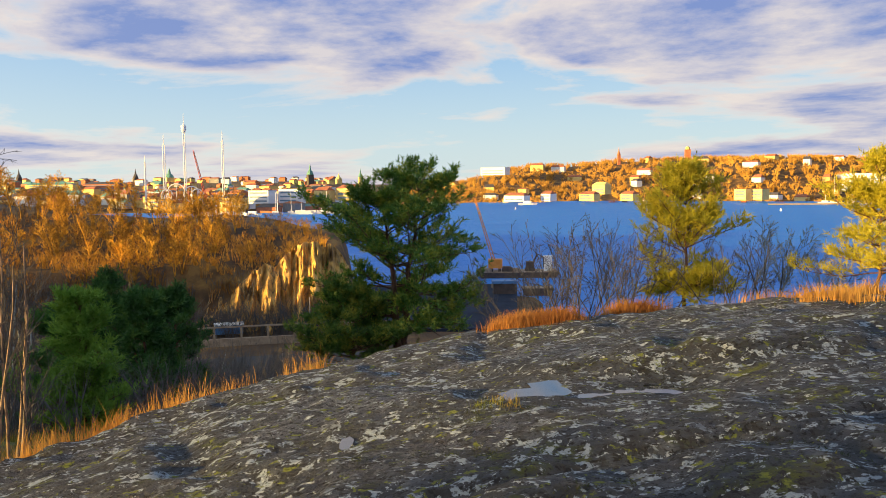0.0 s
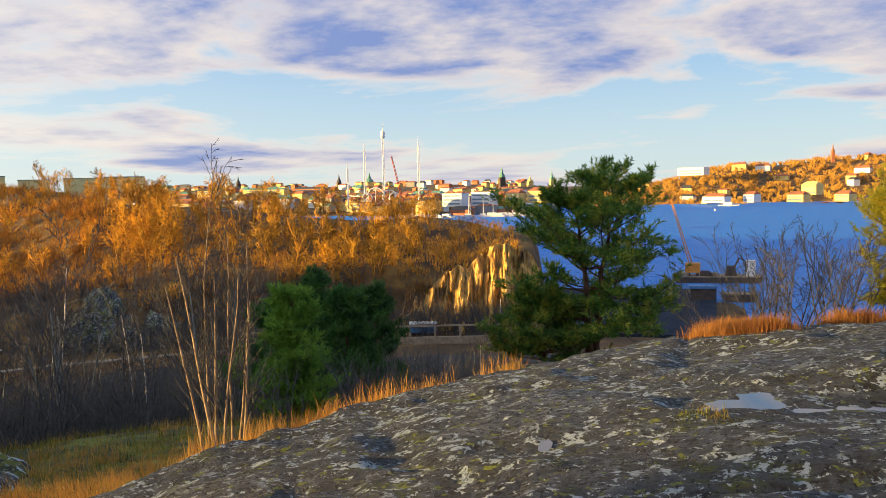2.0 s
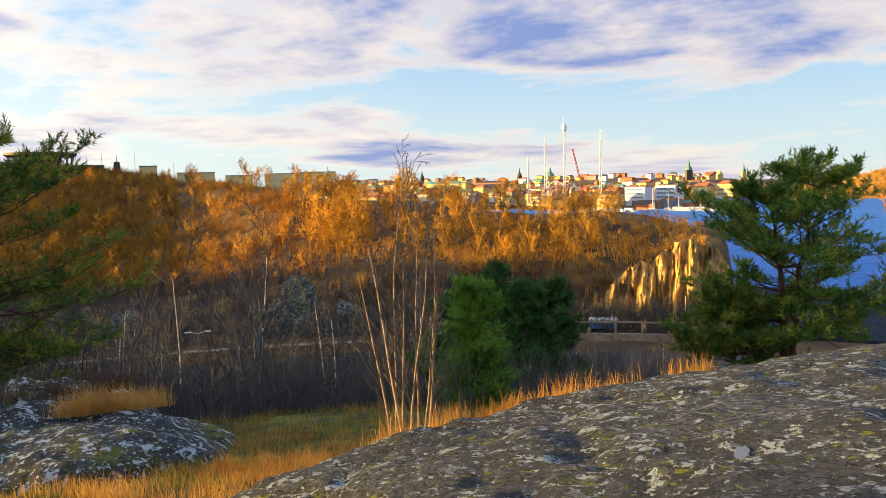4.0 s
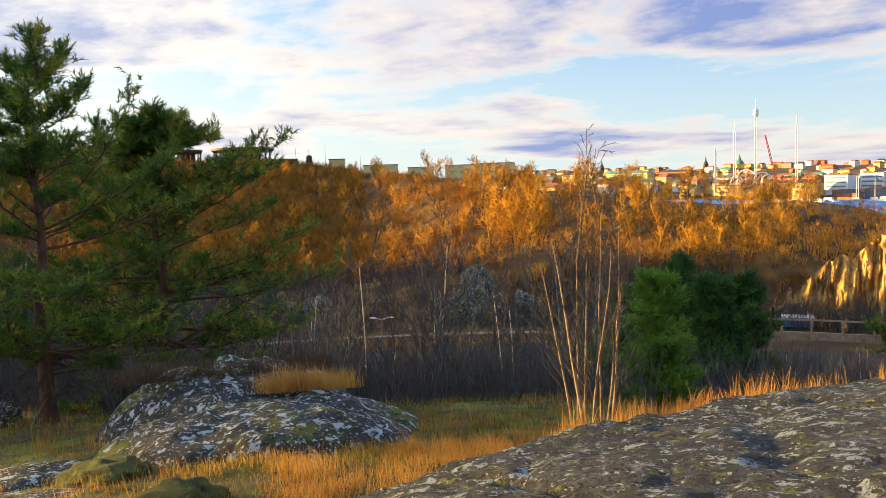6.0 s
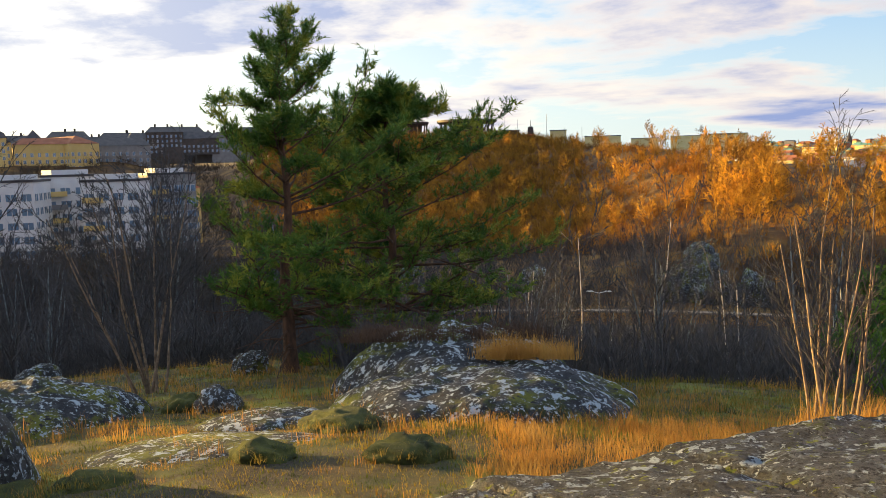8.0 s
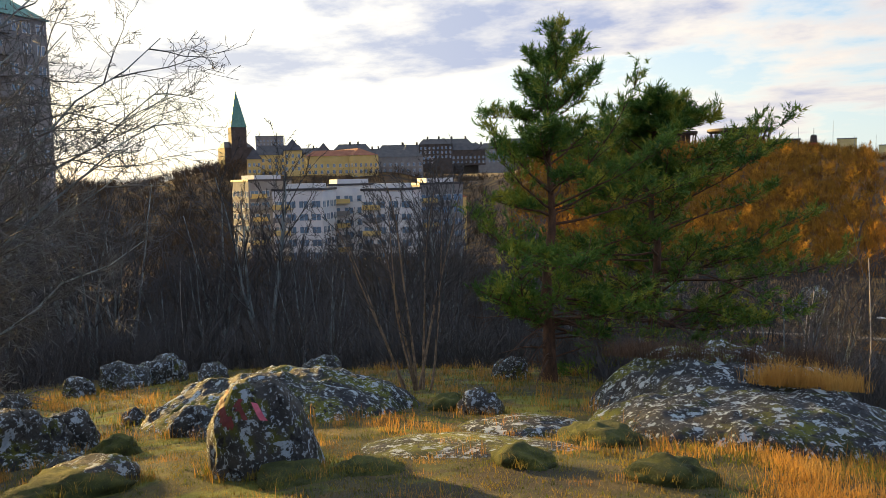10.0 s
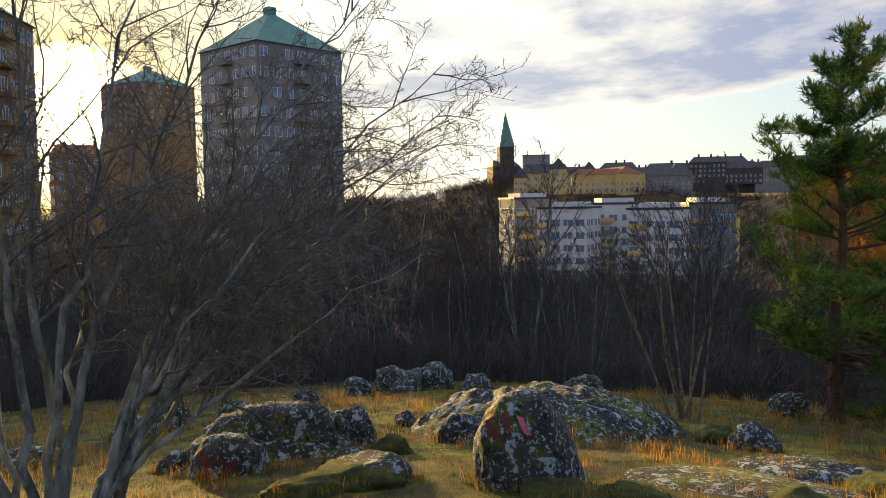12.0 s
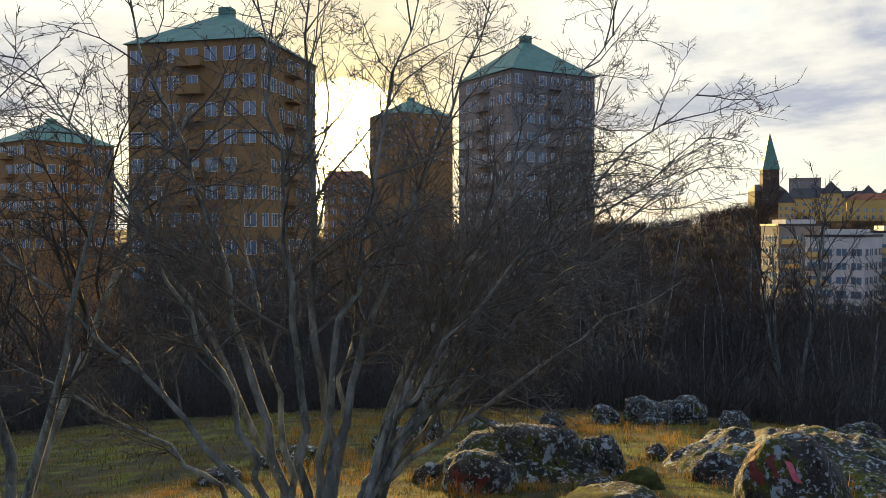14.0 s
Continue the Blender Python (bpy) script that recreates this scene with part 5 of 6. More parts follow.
blades("rusty_grass", 7, scatter(7, 260, -14.5, -0.5, 8.3, 10.4, lambda a, r, p: edge(a, r, p) and patchy_top(a, r, p)), 0.08, 0.22, 0.006, RUST_HEATH, "rust-coloured heath and grass on the rock's edge", 70, 0.09, 0.8, top_of_rock)
blades("dry_grass", 8, scatter(8, 260, -30, -5, 9.8, 11.2, patchy_top), 0.08, 0.24, 0.008, STRAW, "golden grass along the crest of the rock", 34, 0.09, 0.8, top_of_rock)
blades("heather", 16, scatter(16, 230, 48, 61, 14.6, 18.0), 0.15, 0.4, 0.007, HEATHER, "dark brown heather along the outcrop's crest", 46, 0.2, 1.0, lambda x, y: land(x, y) + 1.0, "heather")
blades("rusty_grass", 10, scatter(10, 50, 46, 52, 13.4, 14.4), 0.25, 0.5, 0.009, STRAW, "golden grass on the outcrop", 40, 0.12, 0.8, lambda x, y: land(x, y) + 0.7)
tuft_xy = [(0.33 + 0.12 * math.cos(i), 5.35 + 0.10 * math.sin(i * 1.7)) for i in range(9)]
blades("grass_tuft", 11, tuft_xy, 0.03, 0.09, 0.005, GREENGRASS, "small green grass tuft in a hollow of the rock", 26, 0.04, 0.9, dome)

ring_xy = []
ring_rng = random.Random(61)
for az, r, w, depth in STONES:
    c = at(az, r)
    for k in range(int(8 + w * 14)):
        a = ring_rng.uniform(0, 6.283)
        u, v = math.cos(a) * w * 0.52, math.sin(a) * w * depth * 0.52
        ring_xy.append((c.x + math.cos(radians(az)) * u - math.sin(radians(az)) * v, c.y + math.sin(radians(az)) * u + math.cos(radians(az)) * v))
blades("stone_grass", 14, ring_xy, 0.08, 0.24, 0.008, GREENGRASS, "longer grass growing round the stones", 22, 0.07, 0.9)
blades("stone_dry_grass", 15, ring_xy[::4], 0.12, 0.3, 0.007, STRAW, "dry tufts growing round the stones", 26, 0.07, 0.9)

HUMMOCK = material("mossy_hummock", [(0.3, (0.02, 0.026, 0.006)), (0.5, (0.055, 0.065, 0.012)), (0.7, (0.12, 0.12, 0.022))], 5.0, 10, 1.0, 1.0, 50, 0.03)
hummock_xy = []
for i, (az, r, w, h) in enumerate(((68.0, 9.0, 0.75, 0.20), (58.0, 8.4, 0.8, 0.22), (95.0, 13.0, 0.7, 0.3), (90.5, 16.0, 0.9, 0.35), (84.0, 9.1, 1.1, 0.16), (98.5, 10.0, 1.3, 0.22), (72.6, 15.2, 1.0, 0.3), (62.5, 11.0, 1.2, 0.25), (79.0, 9.0, 0.8, 0.14), (101.5, 9.6, 0.9, 0.18))):
    c = on_ground(az, r, 0.06)
    boulder("grass_hummock", 120 + i, (w, w * 0.8, h + 0.06), c, i * 0.9, "low hummock of moss and matted grass", 0.25, 4, group="hummocks", mat=HUMMOCK, boxy=0.1)
    hummock_xy += [(c.x + ring_rng.gauss(0, w * 0.26), c.y + ring_rng.gauss(0, w * 0.22), h) for k in range(int(26 * w))]
for h in sorted(set(q[2] for q in hummock_xy)):
    blades("hummock_grass", int(h * 100), [q[:2] for q in hummock_xy if q[2] == h], 0.05, 0.14, 0.007, GREENGRASS, "matted winter grass over the hummocks", 20, 0.06, 1.4, lambda x, y: land(x, y) + h * 0.45)

# moss cushions in the joints of the rock
MOSS = material("moss", [(0.3, (0.012, 0.018, 0.004)), (0.6, (0.04, 0.05, 0.01)), (0.8, (0.09, 0.09, 0.02))], 5.0, 10, 1.0, 1.0, 60, 0.02)


def moss(seed, x, y, n, sx, sy, size):
    rng2 = random.Random(seed)
    spots = [(x + rng2.gauss(0, sx), y + rng2.gauss(0, sy)) for i in range(n * 3)]
    blades("moss", seed, spots, 0.012, 0.035, 0.012, MOSS, "dark green moss in hollows of the rock", 70, size * 0.28, 1.2, dome, "moss")


moss(51, 0.3, 5.25, 8, 0.22, 0.10, 0.22)
moss(52, 1.0, 6.3, 7, 0.35, 0.2, 0.24)
moss(53, 2.7, 6.05, 12, 0.7, 0.10, 0.28)
moss(54, -0.1, 4.55, 5, 0.3, 0.08, 0.16)
moss(55, 0.9, 3.6, 10, 0.9, 0.12, 0.16)
moss(56, 3.4, 8.6, 9, 0.9, 0.15, 0.4)
moss(57, 2.6, 3.9, 8, 0.6, 0.25, 0.16)

# rain water on the rock
PUDDLE = glass_material("still_rain_water", (0.01, 0.012, 0.016))
PUDDLE.node_tree.nodes["Principled BSDF"].inputs["IOR"].default_value = 2.2


def puddle(x, y, sx, sy, z, seed, label):
    vs = []
    for i in range(40):
        a = 6.283 * i / 40
        k = 1 + 0.35 * noise.noise(Vector((math.cos(a) * 1.5, math.sin(a) * 1.5, seed))) + 0.15 * noise.noise(Vector((math.cos(a) * 5, math.sin(a) * 5, seed)))
        vs.append(Vector((x + math.cos(a) * sx * k, y + math.sin(a) * sy * k, z)))
    tagged(new("puddle", mesh("puddle", vs, [tuple(range(40))], PUDDLE)), label, "puddle", "puddles")


puddle(1.15, 5.62, 0.72, 0.36, EYE - 1.42 + 0.098 - 0.38 * (((1.15 - 3.0) / 7.6) ** 2 + ((5.62 - 2.0) / 8.1) ** 2) - 0.047, 1.0, "shallow rain puddle reflecting the sky")
puddle(1.75, 6.15, 0.38, 0.15, EYE - 1.42 + 0.149 - 0.38 * (((1.75 - 3.0) / 7.6) ** 2 + ((6.15 - 2.0) / 8.1) ** 2) - 0.028, 2.0, "narrow rain puddle reflecting the sky")
puddle(-0.63, 5.1, 0.045, 0.13, float(dome(-0.63, 5.1)) + 0.008, 3.0, "small puddle in a crack of the rock")

# fence below the rock
fence_low = new("wire_fence")
fence_low.matrix_basis = Matrix.Translation(low(8.4, 25.5, -6.4)) @ Matrix.Rotation(radians(8.4), 4, "Z")
for k in range(3):
    s = Soup()
    s.tube([Vector((k * 0.95, 0, 0)), Vector((k * 0.95, 0, 0.85))], [0.03, 0.03], 8, True)
    part("post", s.mesh("post", METAL_GREY), fence_low)
s = Soup()
for k in range(24):
    x = k * 0.08
    s.tube([Vector((x, 0, 0)), Vector((min(x + 0.5, 1.9), 0, 0.8))], [0.004, 0.004], 3)
    s.tube([Vector((x, 0, 0.8)), Vector((min(x + 0.5, 1.9), 0, 0.0))], [0.004, 0.004], 3)
s.tube([Vector((0, 0, 0.82)), Vector((1.9, 0, 0.82))], [0.012, 0.012], 5)
part("wire_mesh", s.mesh("wire_mesh", METAL_GREY), fence_low)
tagged(fence_low, "low galvanised wire fence behind the rock", "fence")


# ---- the valley: road, wall, fence, cliff ----
def ribbon(az0, az1, step, inner, outer, z0, z1):
    """A curved slab between two distances from the eye."""
    s = Soup()
    arc = np.arange(az0, az1 + step * 0.5, step)
    for a in arc:
        s.v += [at(a, inner, z0), at(a, inner, z1), at(a, outer, z1), at(a, outer, z0)]
    for i in range(len(arc) - 1):
        k = i * 4
        s.f += [(k, k + 1, k + 5, k + 4), (k + 1, k + 2, k + 6, k + 5), (k + 2, k + 3, k + 7, k + 6)]
    n = (len(arc) - 1) * 4
    s.f += [(0, 3, 2, 1), (n, n + 1, n + 2, n + 3)]
    return s


tagged(new("road", ribbon(-1, 62, 0.5, 110, 125, 1.0, 2.35).mesh("road", ASPHALT)), "asphalt road along the valley floor", "road", kind="structure")
WALL_STONE = material("rubble_wall", [(0.35, (0.10, 0.05, 0.02)), (0.5, (0.34, 0.19, 0.07)), (0.7, (0.50, 0.32, 0.14))], 1.6, 10, 0.9, 0.9, 3.0, 0.2)
wall_low = new("retaining_wall")
part("wall", ribbon(28, 62, 0.5, 129, 130, 1.0, 3.5).mesh("wall", WALL_STONE), wall_low)
part("coping", ribbon(28, 62, 0.5, 128.8, 130.2, 3.5, 3.75).mesh("coping", CONCRETE), wall_low)
tagged(wall_low, "long rubble retaining wall beside the road", "wall", kind="structure")
barrier = new("concrete_barrier")
part("wall", ribbon(4, 28, 0.5, 136, 136.6, 1.0, 3.2).mesh("wall", CONCRETE), barrier)
part("rail", ribbon(4, 28, 0.5, 135.9, 136.1, 5.0, 5.25).mesh("rail", CONCRETE), barrier, "pale top rail")
for k in range(13):
    part("post", ribbon(5 + k * 1.8, 5.15 + k * 1.8, 0.15, 135.9, 136.1, 3.2, 5.0).mesh("post", CONCRETE), barrier)
tagged(barrier, "pale concrete barrier with a rail beside the road", "barrier", kind="structure")

railing = new("road_railing")
for k in range(14):
    a = 29 + k * 1.35
    s = Soup()
    s.tube([at(a, 104, 1.8), at(a, 104, 3.6)], [0.07, 0.07], 6, True)
    part("post", s.mesh("post", METAL_GREY), railing)
for z in (2.5, 3.0, 3.5):
    part("rail", ribbon(29, 46.6, 0.5, 103.97, 104.03, z, z + 0.09).mesh("rail", METAL_GREY), railing)
tagged(railing, "grey steel railing along the road", "railing")
VERGE = material("green_verge", [(0.3, (0.02, 0.06, 0.015)), (0.7, (0.06, 0.12, 0.03))], 0.6, 8, 0.95, 0.6, 10, 0.05)
tagged(new("verge", ribbon(27, 50, 0.5, 96, 103, 1.0, 2.45).mesh("verge", VERGE)), "green grass verge below the railing", "verge", kind="structure")

# the cliff at the hill's end: buttresses with dark clefts between them
cs, cl = np.arange(6.6, 19.0, 0.05), np.linspace(0, 1, 60)
CA, CL = np.meshgrid(cs, cl)
crest = 2.0 + 4.5 * ss(18.5, 16, CA) + 5.5 * ss(15.5, 12, CA) + 4.0 * ss(12, 9, CA) - 5.0 * ss(8.0, 6.6, CA) + 1.2 * wave_noise(CA, 0 * CA, 1.1, 3)
rib = np.abs(wave_noise(CA * 1.5 + 0.5 * CL, CL * 1.6, 0.6, 5, 0.55)) + 0.35 * np.abs(wave_noise(CA * 4.0, CL * 2.5 + 9, 0.6, 3))
fineb = wave_noise(CA * 6, CL * 7, 0.5, 4, 0.6)
CR = 151.5 + 9.0 * CL ** 1.4 - 13.0 * rib * (1 - 0.45 * CL) + 1.5 * fineb + 2.5 * np.abs(wave_noise(CA * 2.2 + 3 * CL, CL * 5, 0.7, 3)) + 4.0 * ss(7.8, 6.6, CA)
CZ = 1.0 + crest * CL + 0.5 * fineb * CL
CX, CY = -np.sin(np.radians(CA)) * CR, np.cos(np.radians(CA)) * CR
ci = np.arange(CA.size).reshape(CA.shape)
cf = np.stack([ci[:-1, :-1], ci[1:, :-1], ci[1:, 1:], ci[:-1, 1:]], -1).reshape(-1, 4)
tagged(new("cliff", mesh("cliff", np.stack([CX, CY, CZ], -1).reshape(-1, 3).tolist(), cf.tolist(), CLIFF)), "rock cliff coloured as sunlit, with dark vertical clefts", "cliff", kind="structure")
for i, (a0, a1, r, h) in enumerate(((34.6, 38.6, 149, 9.0), (31.8, 34.0, 147, 5.0), (46.0, 49.0, 150, 5.0), (55.0, 58.0, 150, 6.0))):
    stone(60 + i, a0, a1, r, h, 0.6, "dark bare rock face in the hillside", name="outcrop", mat=OUTCROP, rough=0.55, group="rock faces", sub=5)

# lamp posts and sign poles
def lamp_post(az, r, h, heads, label):
    post = new("street_lamp")
    p = on_ground(az, r)
    post.matrix_basis = Matrix.Translation(p) @ Matrix.Rotation(radians(az), 4, "Z")
    s = Soup()
    s.tube([Vector((0, 0, 0)), Vector((0, 0, h))], [0.10, 0.06], 8, True)
    part("pole", s.mesh("pole", METAL_GREY), post)
    for k in range(heads):
        sx = 1 if k == 0 else -1
        s = Soup()
        s.tube([Vector((0, 0, h)), Vector((sx * 0.9, 0, h + 0.25))], [0.05, 0.04], 6)
        s.box((sx * 1.2 - 0.4, -0.15, h + 0.18), (sx * 1.2 + 0.4, 0.15, h + 0.32))
        part("lamp_head", s.mesh("lamp_head", METAL_WHITE), post)
    return tagged(post, label, "street lamp", "street lamps")


lamp_post(43.0, 108, 8.0, 2, "grey street lamp with two heads by the road")
lamp_post(9.4, 133, 8.0, 0, "thin pale pole beside the cliff")
lamp_post(8.1, 133, 6.0, 0, "thin pale pole beside the cliff")
shed = new("container")
shed.matrix_basis = Matrix.Translation(at(14.9, 146, 2.4)) @ Matrix.Rotation(radians(16.2), 4, "Z")
s = Soup()
s.box((-2.4, -1.2, 0), (2.4, 1.2, 1.5))
part("body", s.mesh("body", METAL_BLUE), shed)
s = Soup()
s.box((-2.5, -1.3, 1.5), (2.5, 1.3, 1.7))
part("roof", s.mesh("roof", METAL_WHITE), shed, "pale flat roof")
tagged(shed, "long blue container at the foot of the cliff", "container")

# round building and poles on the hilltop
DARK_STEEL = METAL_DARK


def pavilion(az, r, width, top, base, label):
    b = new("round_building")
    b.matrix_basis = Matrix.Translation(at(az, r, base)) @ Matrix.Rotation(radians(az), 4, "Z")
    h, R0 = top - base, width / 2
    s = Soup()
    s.tube([Vector((0, 0, h - 1.6)), Vector((0, 0, h - 0.9)), Vector((0, 0, h))], [R0 * 0.93, R0, R0], 40, True)
    part("roof", s.mesh("roof", DARK_STEEL), b, "dark rusty round roof")
    s = Soup()
    s.tube([Vector((0, 0, 0)), Vector((0, 0, h - 1.6))], [R0 * 0.55, R0 * 0.55], 24)
    part("core", s.mesh("core", STONE_DARK), b)
    for k in range(20):
        a = 6.283 * k / 20
        s = Soup()
        s.tube([Vector((math.cos(a) * R0 * 0.8, math.sin(a) * R0 * 0.8, 0)), Vector((math.cos(a) * R0 * 0.9, math.sin(a) * R0 * 0.9, h - 1.5))], [0.22, 0.22], 5)
        part("column", s.mesh("column", DARK_STEEL), b)
    tagged(b, label, "building", "round buildings")


pavilion(51.9, 372, 27, EYE + 17.4, EYE + 8.5, "dark round building on columns on the hilltop")
pavilion(55.6, 378, 14, EYE + 17.4, EYE + 8.5, "small dark round building on the hilltop")
beacon = new("red_funnel")
beacon.matrix_basis = Matrix.Translation(at(47.5, 362, EYE + 7.0))
s = Soup()
s.tube([Vector((0, 0, 0)), Vector((0, 0, 3.2))], [1.7, 1.6], 16, True)
part("body", s.mesh("body", METAL_RED), beacon)
s = Soup()
s.tube([Vector((0, 0, 3.2)), Vector((0, 0, 6.0)), Vector((0, 0, 6.4))], [1.4, 1.2, 0.8], 16, True)
s.tube([Vector((0, 0, 6.4)), Vector((0, 0, 9.0))], [0.12, 0.08], 6)
part("cap", s.mesh("cap", METAL_DARK), beacon, "dark top")
tagged(beacon, "red drum with a dark cap on the hilltop", "funnel")
for i, (a, r, h) in enumerate(((52.9, 350, 13), (49.3, 355, 10), (46.4, 355, 12), (48.4, 355, 9), (45.2, 355, 7), (44.0, 355, 8))):
    lamp_post(a, r, h, 0, "thin bare pole on the hilltop")
for i, (a, r, w, h, z) in enumerate(((49.2, 378, 12, 4, EYE + 8), (42.6, 620, 26, 9, EYE + 5), (39.8, 700, 22, 13, EYE + 0), (36.2, 900, 60, 14, EYE + 4), (45.6, 520, 10, 9, EYE + 7), (34.5, 950, 40, 16, EYE + 4))):
    block("far_house", a, r, z, w, 10, h, PLASTER_YELLOW if i else STONE_DARK, SLATE, "flat", 1, 0, "low sunlit building behind the hill", "building", "houses behind the hill")

# ---- quay, barge and floating crane ----
def barge(az, r, w, d, h, label, mat=None):
    b = new("barge")
    b.matrix_basis = Matrix.Translation(at(az, r, 0)) @ Matrix.Rotation(radians(az + 6), 4, "Z")
    s = Soup()
    s.add([Vector(v) for v in ((-w / 2 + 1, -d / 2, -0.5), (w / 2 - 1, -d / 2, -0.5), (w / 2 - 1, d / 2, -0.5), (-w / 2 + 1, d / 2, -0.5), (-w / 2, -d / 2, h), (w / 2, -d / 2, h), (w / 2, d / 2, h), (-w / 2, d / 2, h))], [(3, 2, 1, 0), (4, 5, 6, 7), (0, 1, 5, 4), (1, 2, 6, 5), (2, 3, 7, 6), (3, 0, 4, 7)])
    part("hull", s.mesh("hull", mat or METAL_DARK), b)
    s = Soup()
    s.box((-w / 2 + 0.3, -d / 2 + 0.3, h + 0.004), (w / 2 - 0.3, d / 2 - 0.3, h + 0.15))
    part("deck", s.mesh("deck", CONCRETE), b)
    return tagged(b, label, "barge", "barges")


barge(-5.2, 245, 24, 9, 1.6, "dark work barge with machinery")
barge(-6.6, 205, 8, 5, 1.8, "brown wooden barge moored at the quay")
tagged(new("quay", ribbon(-5.2, 6, 0.4, 142, 206, -1.0, 2.6).mesh("quay", material("blue_grey_quay", [(0.3, (0.012, 0.017, 0.03)), (0.7, (0.03, 0.04, 0.065))], 0.2, 8, 0.9, 0.3, 4, 0.05, gloss=0.1))), "grey-blue concrete quay", "quay", kind="structure")
crane = new("floating_crane")
crane.matrix_basis = Matrix.Translation(at(-3.7, 244, 1.76)) @ Matrix.Rotation(radians(-3.7), 4, "Z")
s = Soup()
s.box((-2.2, -1.6, 0.9), (2.0, 1.6, 3.6))
part("cab", s.mesh("cab", METAL_ORANGE), crane)
for sx in (-1.2, 1.2):
    s = Soup()
    s.box((sx - 0.45, -2.0, 0), (sx + 0.45, 2.0, 0.9))
    part("track", s.mesh("track", METAL_DARK), crane)
s = Soup()
lo_, hi_ = Vector((-0.6, 0, 3.2)), Vector((-6.2, 0, 22))
for sx, sy in ((-0.45, -0.45), (0.45, -0.45), (0.45, 0.45), (-0.45, 0.45)):
    s.tube([lo_ + Vector((sx, sy, 0)), hi_ + Vector((sx * 0.4, sy * 0.4, 0))], [0.14, 0.10], 4)
for k in range(14):
    f = k / 14
    a, b = lo_.lerp(hi_, f), lo_.lerp(hi_, f + 1 / 14)
    w = 0.45 * (1 - 0.6 * f)
    s.tube([a + Vector((-w, -w, 0)), b + Vector((w, -w, 0))], [0.07, 0.07], 3)
    s.tube([a + Vector((w, w, 0)), b + Vector((-w, w, 0))], [0.07, 0.07], 3)
part("boom", s.mesh("boom", METAL_ORANGE), crane, "lattice boom")
tagged(crane, "orange crawler crane on the barge", "crane")
digger = new("excavator")
digger.matrix_basis = Matrix.Translation(at(-6.1, 245, 1.76)) @ Matrix.Rotation(radians(-6.1), 4, "Z")
s = Soup()
s.box((-1.3, -1.2, 0.8), (1.3, 1.2, 2.8))
part("cab", s.mesh("cab", METAL_DARK), digger)
s = Soup()
s.box((-1.6, -1.4, 0), (1.6, 1.4, 0.8))
part("tracks", s.mesh("tracks", METAL_DARK), digger)
s = Soup()
s.tube([Vector((0.8, 0, 2.2)), Vector((2.2, 0, 5.0)), Vector((3.8, 0, 4.2)), Vector((4.2, 0, 1.8))], [0.3, 0.28, 0.22, 0.2], 6)
s.box((3.8, -0.5, 1.0), (4.9, 0.5, 1.9))
part("arm", s.mesh("arm", METAL_DARK), digger)
tagged(digger, "dark excavator with a bent arm on the barge", "excavator")
cabin = new("deck_cabin")
cabin.matrix_basis = Matrix.Translation(at(-7.35, 245, 1.76)) @ Matrix.Rotation(radians(-7.3), 4, "Z")
s = Soup()
s.box((-1.2, -1.2, 0), (1.2, 1.2, 4.2))
part("wall", s.mesh("wall", METAL_WHITE), cabin)
s = Soup()
s.box((-1.35, -1.35, 4.2), (1.35, 1.35, 4.45))
part("roof", s.mesh("roof", METAL_WHITE), cabin)
tagged(cabin, "white cabin at the end of the barge", "cabin")
for i, (a, r, w, h, m) in enumerate(((-4.5, 243, 3.0, 1.5, METAL_DARK), (-5.1, 243, 2.2, 1.0, CONCRETE), (-2.9, 240, 4.0, 1.2, CONCRETE), (-4.0, 200, 5, 1.2, CONCRETE), (-2.0, 190, 4.0, 2.2, METAL_GREY))):
    s = Soup()
    s.box((-w / 2, -1, 0), (w / 2, 1, h * 0.8))
    s.box((-w / 2 + 0.2, -0.9, h * 0.8), (w / 2 - 0.4, 0.9, h))
    o = tagged(new("crate", s.mesh("crate", m)), "stacked building material and crates", "crate", "crates")
    o.matrix_basis = Matrix.Translation(at(a, r, 1.75 if r > 220 else 2.6)) @ Matrix.Rotation(radians(a + 20 * i), 4, "Z")
shelter = new("blue_shelter")
shelter.matrix_basis = Matrix.Translation(at(-4.3, 188, 2.6)) @ Matrix.Rotation(radians(0), 4, "Z")
s = Soup()
s.box((-2.6, -1.5, 0), (2.6, 1.5, 2.4))
part("wall", s.mesh("wall", METAL_DARK), shelter)
s = Soup()
s.box((-2.9, -1.8, 2.4), (2.9, 1.8, 3.0))
part("roof", s.mesh("roof", METAL_BLUE), shelter, "bright blue roof")
tagged(shelter, "small shelter with a blue roof on the quay", "shelter")


